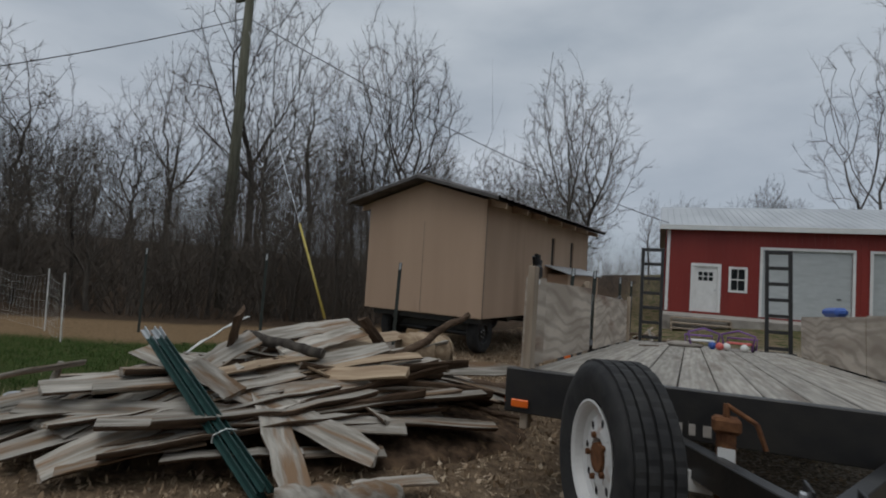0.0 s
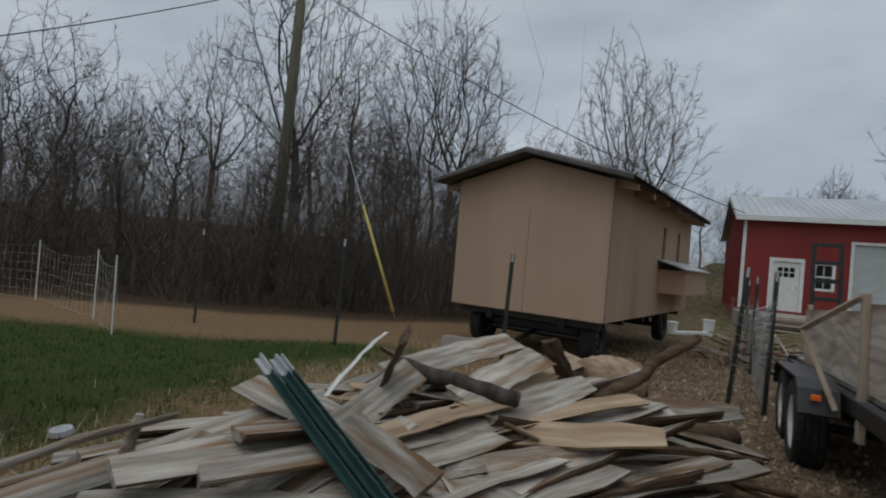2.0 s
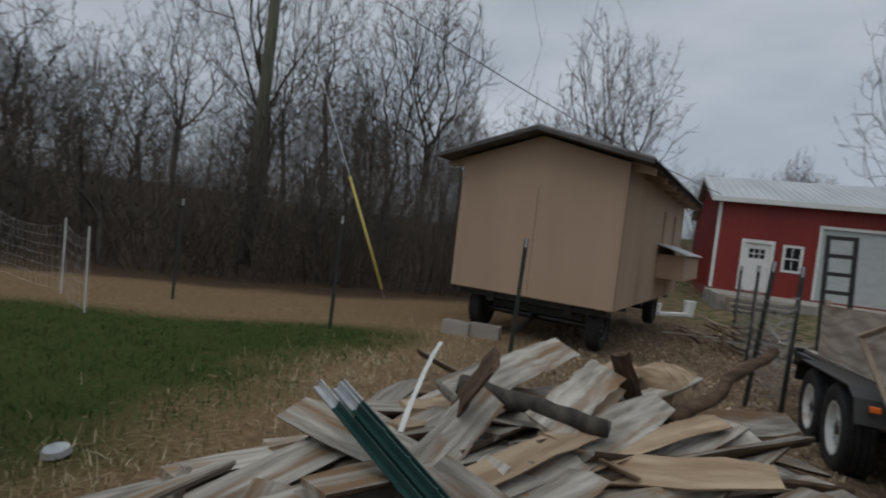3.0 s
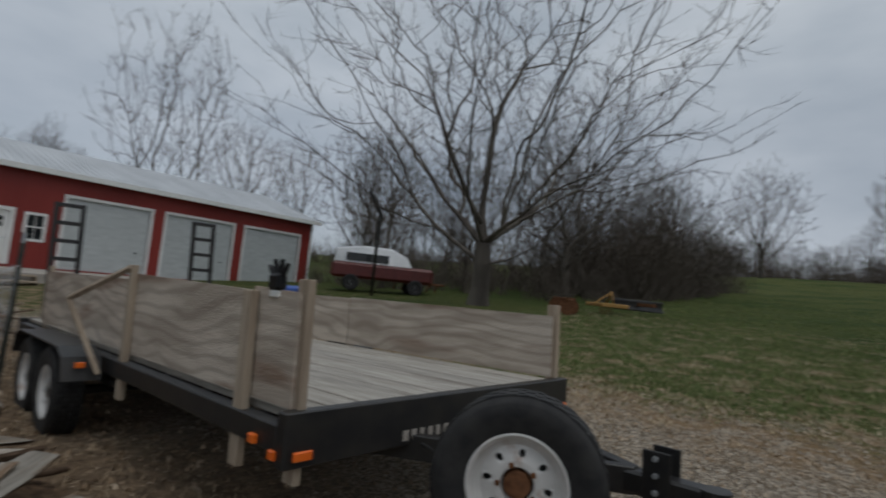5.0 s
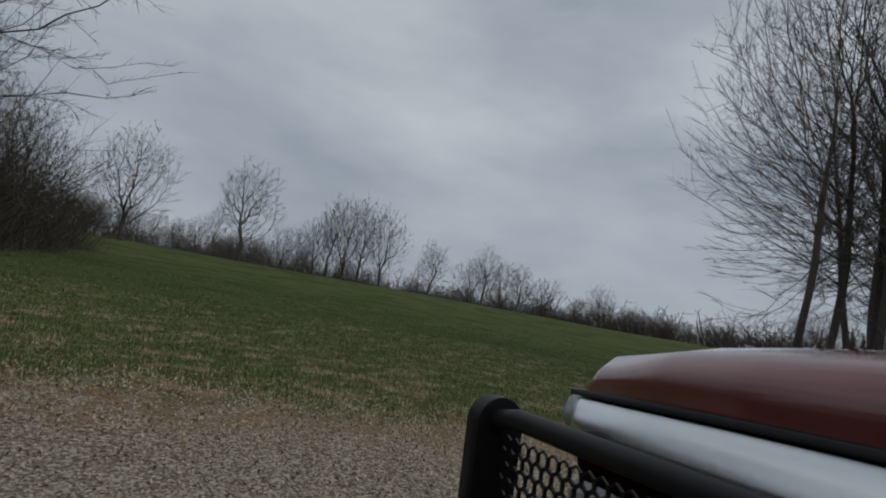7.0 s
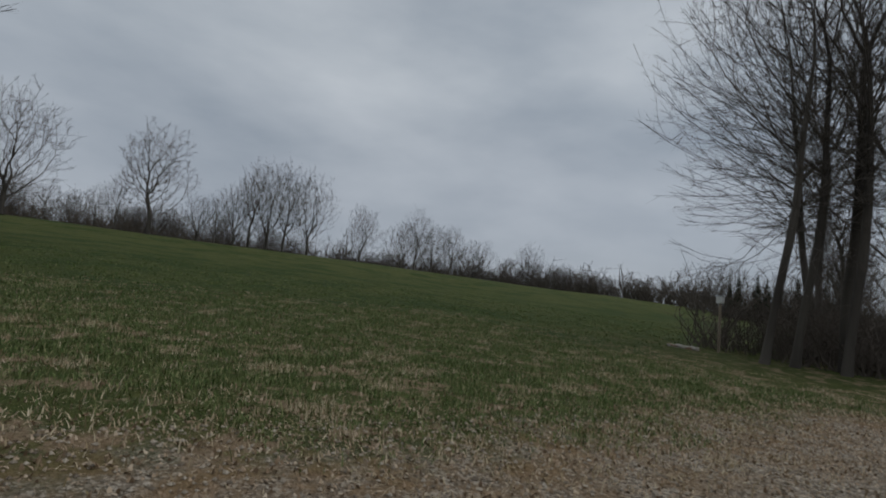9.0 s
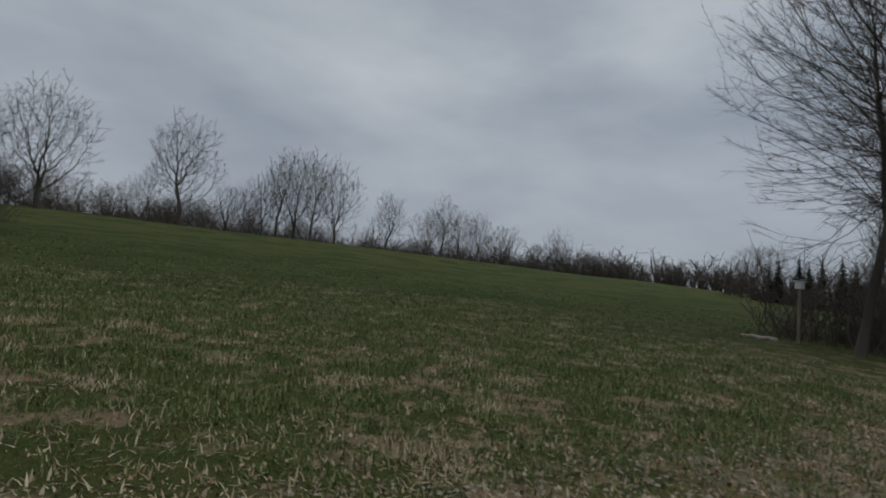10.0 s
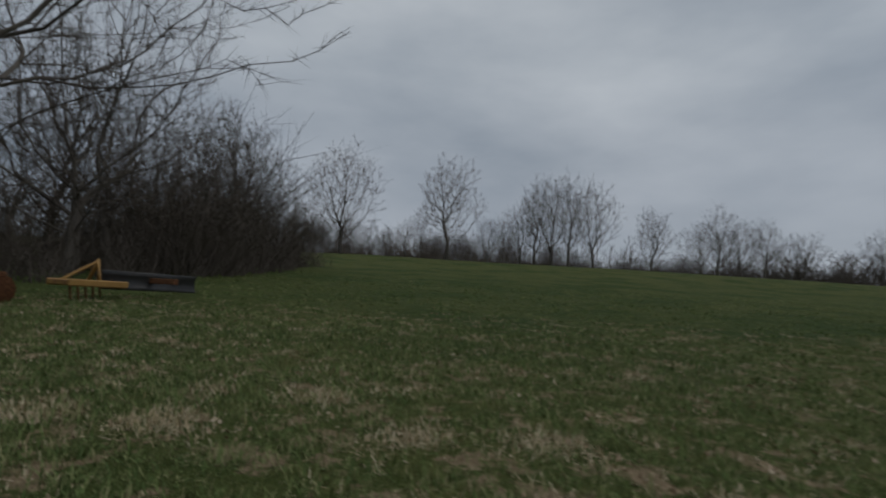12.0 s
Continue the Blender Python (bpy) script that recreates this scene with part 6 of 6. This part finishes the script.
part("side_window", boxed(-1.7, 0.2, -0.83, -0.81, 1.32, 1.68, 0.004), M["glass"], rt)
for x in (-1.4, 1.5):
    for s in (-1, 1):
        wheel(rt, (x, s * 0.82, 0.36), 1, 0.36, 0.22, 0.2, M["black"], tread=False).rotation_euler = (0, 0, radians(90 * s))
hb = thing("hay_rake", "rusty orange rake frame standing on the grass", "implement", pose(22.8, 12.2, ground_z(22.8, 12.2), 0, 0, -35))
for k in range(6):
    part("tine_bar", tube_mesh("tine_bar", [(-1.2 + 0.4 * k, -0.2, 0.1), (-1.1 + 0.4 * k, 0, 0.55), (-0.9 + 0.4 * k, 0.2, 0.35)], [0.03] * 3, 6, M["rust"]), None, hb)
part("beam", cyl(B(), (-1.3, 0, 0.5), (1.3, 0, 0.5), 0.05), M["rust"], hb)
bp_ = thing("hoist_pole", "tall black steel pole with a bent hooked top", "pole", pose(18.7, 10.9, ground_z(18.7, 10.9) - 0.1))
part("pole", tube_mesh("pole", [(0, 0, 0), (0, 0, 2.9), (0.05, 0, 3.4), (-0.25, 0.05, 3.9), (-0.55, 0.1, 4.3), (-0.5, 0.1, 4.6)], [0.07, 0.07, 0.09, 0.09, 0.07, 0.03], 8, M["black"]), None, bp_)
part("bracket", tube_mesh("bracket", [(-0.1, 0, 3.75), (0.15, 0, 3.72), (0.3, 0, 3.62)], [0.04, 0.04, 0.03], 6, M["black"]), None, bp_)

# box blade and yellow implement by the brush
iz = ground_z(22.5, 2.6)
imp = thing("yellow_implement", "faded yellow tractor implement with rusty tines on the grass", "implement", pose(22.5, 2.6, iz, 0, 0, -35))
for y in (-0.5, 0.5):
    part("side_plate", boxed(-0.55, 0.55, y - 0.03, y + 0.03, 0.24, 0.38, 0.02), M["implement_yellow"], imp)
for x in (-0.5, 0.0, 0.5):
    part("cross_beam", boxed(x - 0.05, x + 0.05, -0.47, 0.47, 0.26, 0.36, 0.01), M["implement_yellow"], imp)
part("mast", tube_mesh("mast", [(0.1, -0.25, 0.35), (0.15, 0, 0.80), (0.1, 0.25, 0.35)], [0.04] * 3, 6, M["implement_yellow"]), None, imp)
part("brace", cyl(B(), (0.15, 0, 0.78), (-0.5, 0, 0.35), 0.03, sides=8), M["implement_yellow"], imp)
for k in range(5):
    part("tine", cyl(B(), (-0.45 + 0.2 * k, -0.3 + 0.15 * k, 0.3), (-0.4 + 0.2 * k, -0.3 + 0.15 * k, -0.03), 0.025, 0.015, 7), M["rust"], imp)
bb = thing("grader_blade", "long black steel grader blade lying on the grass", "blade", pose(23.6, 1.9, ground_z(23.6, 1.9), 0, 0, -30))
vs_ = [[(x, 0.10 * math.sin(a) - 0.1, 0.24 - 0.22 * math.cos(a) + 0.1) for a in (0.2, 0.8, 1.4, 2.0, 2.6)] for x in (-1.1, 1.1)]
b_ = loft(vs_, "b", False)
bmesh.ops.solidify(b_, geom=b_.faces[:], thickness=0.03)
part("moldboard", b_, M["black"], bb)
part("arm", boxed(-0.06, 0.06, -0.9, 0.05, 0.3, 0.42, 0.01), M["rust"], bb)
for k, (x, y) in enumerate(((20.6, 3.1), (21.3, 3.7))):
    e = thing("disc_harrow", "rusty brown disc harrow lying in dry grass", "implement", pose(x, y, ground_z(x, y), 0, 0, 20 + 40 * k), "rusty implements")
    part("gang", cyl(B(), (-0.6, 0, 0.28), (0.6, 0, 0.28), 0.035), M["rust"], e)
    for j in range(6):
        part("disc", cyl(B(), (-0.55 + 0.22 * j, 0, 0.24), (-0.53 + 0.22 * j, 0, 0.24), 0.26, 0.24, 16), M["rust"], e)
    part("frame_bar", boxed(-0.65, 0.65, -0.06, 0.06, 0.45, 0.54, 0.01), M["rust"], e)

# small marks of the field
bx = thing("birdhouse", "white birdhouse on a thin post in the field", "birdhouse", pose(16.6, -21.0, ground_z(16.6, -21.0)))
part("post", cyl(B(), (0, 0, -0.1), (0, 0, 1.5), 0.04, sides=8), M["lumber"], bx)
part("house", boxed(-0.09, 0.09, -0.08, 0.08, 1.5, 1.70, 0.01), M["white"], bx)
part("roof", boxed(-0.12, 0.12, -0.11, 0.11, 1.702, 1.73, 0.01), M["galv"], bx)
log("log", "pale fallen log lying at the field edge", (16.6, -20.0, ground_z(16.6, -20.0) + 0.04), (17.4, -19.7, ground_z(17.4, -19.7) + 0.04), 0.07, 0.05, M["slab"], M["slab"])
can = thing("lid", "round grey metal lid lying in dry grass", "lid", pose(1.25, -3.30, ground_z(1.25, -3.30) + 0.02, 8, 0, 0))
part("disc", cyl(B(), (0, 0, 0), (0, 0, 0.03), 0.07, 0.06, 18), M["galv"], can)


# ---------------------------------------------------------------- grass, straw, chips and gravel
def blades(name, label, category, n, region, height, width, mats, seed, lay=0.5, keep=None, clump=0):
    g = np.random.default_rng(seed)
    x0, x1, y0, y1 = region
    if clump:
        cx, cy = g.uniform(x0, x1, n // clump), g.uniform(y0, y1, n // clump)
        x = np.repeat(cx, clump) + g.normal(0, 0.075, n // clump * clump)
        y = np.repeat(cy, clump) + g.normal(0, 0.075, n // clump * clump)
        hs = np.repeat(g.uniform(0.6, 1.3, n // clump), clump)
    else:
        x, y, hs = g.uniform(x0, x1, n), g.uniform(y0, y1, n), np.ones(n)
    if keep is not None:
        k = keep(x, y, g)
        x, y, hs = x[k], y[k], hs[k]
    n = len(x)
    z = np.array([ground_z(float(a), float(b)) for a, b in zip(x, y)])
    a = g.uniform(0, 2 * np.pi, n)
    h = height * g.uniform(0.5, 1.3, n) * hs
    w = width * g.uniform(0.6, 1.3, n)
    l = lay * g.uniform(0.2, 1.3, n)
    dx, dy = np.cos(a), np.sin(a)
    px, py = -dy, dx
    rise = np.sqrt(np.maximum(0.05, 1 - np.minimum(l, 0.97) ** 2))
    v = np.zeros((n, 5, 3))
    for i, (u, ww) in enumerate(((0, -1), (0, 1), (0.55, -0.8), (0.55, 0.8), (1, 0))):
        out = h * l * u ** 1.6
        v[:, i, 0] = x + dx * out + px * w * ww / 2
        v[:, i, 1] = y + dy * out + py * w * ww / 2
        v[:, i, 2] = z - 0.005 + h * rise * u * (1 - 0.25 * l * u)
    base = np.arange(n)[:, None] * 5
    tri = (base[:, None] + np.array([[0, 1, 3], [0, 3, 2], [2, 3, 4]])[None]).reshape(-1, 3)
    me = bpy.data.meshes.new(name)
    me.vertices.add(n * 5)
    me.vertices.foreach_set("co", v.ravel())
    me.loops.add(len(tri) * 3)
    me.loops.foreach_set("vertex_index", tri.ravel().astype(np.int32))
    me.polygons.add(len(tri))
    me.polygons.foreach_set("loop_start", np.arange(0, len(tri) * 3, 3, dtype=np.int32))
    me.update(calc_edges=True)
    me.materials.append(mats)
    return thing(name, label, category, kind="stuff", data=me)


def island_material(name, *cols, rough=0.8):
    m = bpy.data.materials.new(name)
    m.use_nodes = True
    t = m.node_tree
    b = t.nodes["Principled BSDF"]
    b.inputs["Roughness"].default_value, b.inputs["Specular IOR Level"].default_value = rough, 0.15
    ge = t.nodes.new("ShaderNodeNewGeometry")
    ra = t.nodes.new("ShaderNodeValToRGB")
    while len(ra.color_ramp.elements) < len(cols):
        ra.color_ramp.elements.new(0.5)
    for i, (e, c) in enumerate(zip(ra.color_ramp.elements, cols)):
        e.position, e.color = i / (len(cols) - 1), (*c, 1)
    t.links.new(ge.outputs["Random Per Island"], ra.inputs[0])
    t.links.new(ra.outputs[0], b.inputs["Base Color"])
    return m


M["grass"] = island_material("grass_blades", (0.062, 0.098, 0.030), (0.108, 0.158, 0.050), (0.175, 0.210, 0.078), (0.31, 0.285, 0.15))
M["lawn"] = island_material("lawn_blades", (0.03, 0.065, 0.014), (0.05, 0.10, 0.024), (0.08, 0.13, 0.035))
M["dry"] = island_material("dry_blades", (0.30, 0.225, 0.13), (0.46, 0.365, 0.235), (0.60, 0.51, 0.36), (0.24, 0.185, 0.09))
M["chips"] = island_material("chips", (0.14, 0.09, 0.055), (0.33, 0.235, 0.15), (0.52, 0.41, 0.28), (0.09, 0.06, 0.04))
M["litter"] = island_material("dead_leaves", (0.22, 0.15, 0.09), (0.40, 0.295, 0.20), (0.55, 0.45, 0.335))
M["stones"] = island_material("stones", (0.15, 0.12, 0.09), (0.28, 0.235, 0.18), (0.44, 0.385, 0.31), (0.22, 0.16, 0.10), rough=0.9)


def patch(x, y):
    """Bare and dry patches about a metre wide, with ragged edges."""
    u, v = x + 0.35 * np.sin(2.9 * y + 1.1) + 0.15 * np.sin(7.3 * y), y + 0.35 * np.sin(3.3 * x) + 0.15 * np.sin(8.1 * x + 2)
    u, v = u * 2.1, v * 2.1
    return np.sin(2.1 * u + 0.9 * v) + np.sin(1.3 * v - 2.4 * u + 1) + 0.8 * np.sin(3.7 * v + 1.9 * u + 2) + 0.6 * np.sin(5.3 * u - 3.1 * v)


def field_keep(x, y, g):
    edge = 10.3 + 0.8 * np.sin(y * 0.9) + 0.5 * np.sin(y * 2.3 + 1)
    return (x > edge + g.normal(0, 0.35, len(x))) & (g.random(len(x)) < np.clip(1.5 - (x - 10) / 11, 0.05, 1))


def green_keep(x, y, g):
    return field_keep(x, y, g) & ((patch(x, y) < 1.15 + g.normal(0, 0.3, len(x))) | (g.random(len(x)) < 0.10))


blades("field_grass", "short green grass of the sloping field", "grass", 290000, (9.6, 21.5, -15, 4.5), 0.078, 0.0075, M["grass"], 11, 0.9, green_keep, 16)
blades("far_field_grass", "green grass tufts further up the field", "grass", 60000, (16, 46, -34, 5), 0.085, 0.02, M["grass"], 21, 0.8, lambda x, y, g: g.random(len(x)) < np.clip((x - 15) / 5, 0, 1) * np.clip(1.35 - (x - 16) / 24, 0, 1), 14)
blades("field_dry_grass", "pale dry grass tufts among the field grass", "grass", 190000, (9.2, 23, -17, 4), 0.065, 0.0075, M["dry"], 12, 1.1, lambda x, y, g: field_keep(x + 0.6, y, g) & (patch(x, y) + g.normal(0, 0.9, len(x)) > 0.75), 14)
blades("lawn_grass", "dense dark green lawn grass beside the netting", "grass", 45000, (-7, 1.9, -6, 1.2), 0.07, 0.006, M["lawn"], 13, 0.6, lambda x, y, g: (x < 1.3 + g.normal(0, 0.3, len(x))) & (y - 0.5 * x < 1.3 + g.normal(0, 0.15, len(x))), 10)
blades("lawn_straw", "pale straw scattered along the lawn edge", "straw", 30000, (-1.2, 3.6, -6, 2.5), 0.12, 0.005, M["dry"], 14, 1.0, lambda x, y, g: np.abs(x - 1.85 - 0.3 * np.sin(y * 2)) < np.abs(g.normal(0, 0.55, len(x))), 12)
blades("dirt_straw", "wood chips and straw strewn over bare dirt", "straw", 26000, (2.4, 6.0, -4.6, 9), 0.06, 0.011, M["chips"], 15, 1.25)
blades("verge_straw", "dry stalks and leaves along the gravel edge", "straw", 22000, (8.6, 11.6, -14, 1.5), 0.07, 0.008, M["dry"], 16, 1.15, lambda x, y, g: np.abs(x - 10.0 - 0.8 * np.sin(y * 0.9)) < np.abs(g.normal(0, 0.7, len(x))))


def tuft_keep(x, y, g):
    cell = np.sin(12.9898 * np.floor(x / 0.8) + 78.233 * np.floor(y / 0.8)) * 43758.5453
    cell = cell - np.floor(cell)
    fx, fy = x / 0.8 - np.floor(x / 0.8) - 0.5, y / 0.8 - np.floor(y / 0.8) - 0.5
    return field_keep(x + 0.4, y, g) & (cell < 0.22) & (fx * fx + fy * fy < (0.12 + 0.9 * cell) ** 2 * np.exp(g.normal(0, 0.5, len(x))))


blades("dry_tussocks", "pale flattened tussocks of dead grass in the field", "grass", 620000, (9.2, 22, -15, 4), 0.085, 0.007, M["dry"], 41, 1.3, tuft_keep)


def pebbles(n, region, seed):
    g = np.random.default_rng(seed)
    base = np.array([(1, 0, 0), (0, 1, 0), (-1, 0, 0), (0, -1, 0), (0, 0, 1), (0, 0, -1)], float)
    tris = np.array([(0, 1, 4), (1, 2, 4), (2, 3, 4), (3, 0, 4), (1, 0, 5), (2, 1, 5), (3, 2, 5), (0, 3, 5)])
    x, y = g.uniform(region[0], region[1], n), g.uniform(region[2], region[3], n)
    z = np.array([ground_z(float(a), float(b)) for a, b in zip(x, y)])
    s = g.uniform(0.006, 0.02, n)
    v = base[None] * g.uniform(0.6, 1.3, (n, 6, 1)) * s[:, None, None] * np.array([1.2, 1.0, 0.7]) + np.stack([x, y, z + 0.003], 1)[:, None]
    f = (np.arange(n)[:, None, None] * 6 + tris[None]).reshape(-1, 3)
    me = bpy.data.meshes.new("gravel")
    me.from_pydata(v.reshape(-1, 3).tolist(), [], f.tolist())
    me.materials.append(M["stones"])
    thing("gravel", "loose grey and tan gravel stones of the drive", "gravel", kind="stuff", data=me)


blades("leaf_litter", "dead brown leaves scattered over the grass", "leaves", 70000, (8.8, 24, -16, 4), 0.045, 0.022, M["litter"], 18, 1.25, lambda x, y, g: patch(x, y) + g.normal(0, 0.7, len(x)) > 0.9)
blades("yard_litter", "pale dead leaves scattered over the bare dirt", "leaves", 5000, (2.6, 6.2, -4.6, 6), 0.05, 0.03, M["litter"], 23, 1.25)
blades("drive_litter", "pale dead leaves and chips strewn over the gravel drive", "leaves", 52000, (6.3, 10.9, -14, 1.5), 0.035, 0.02, M["litter"], 19, 1.25, lambda x, y, g: g.random(len(x)) < np.clip((x - 5.8) / 3.2, 0, 1))
pebbles(13000, (6.2, 10.6, -13, 0.5), 17)
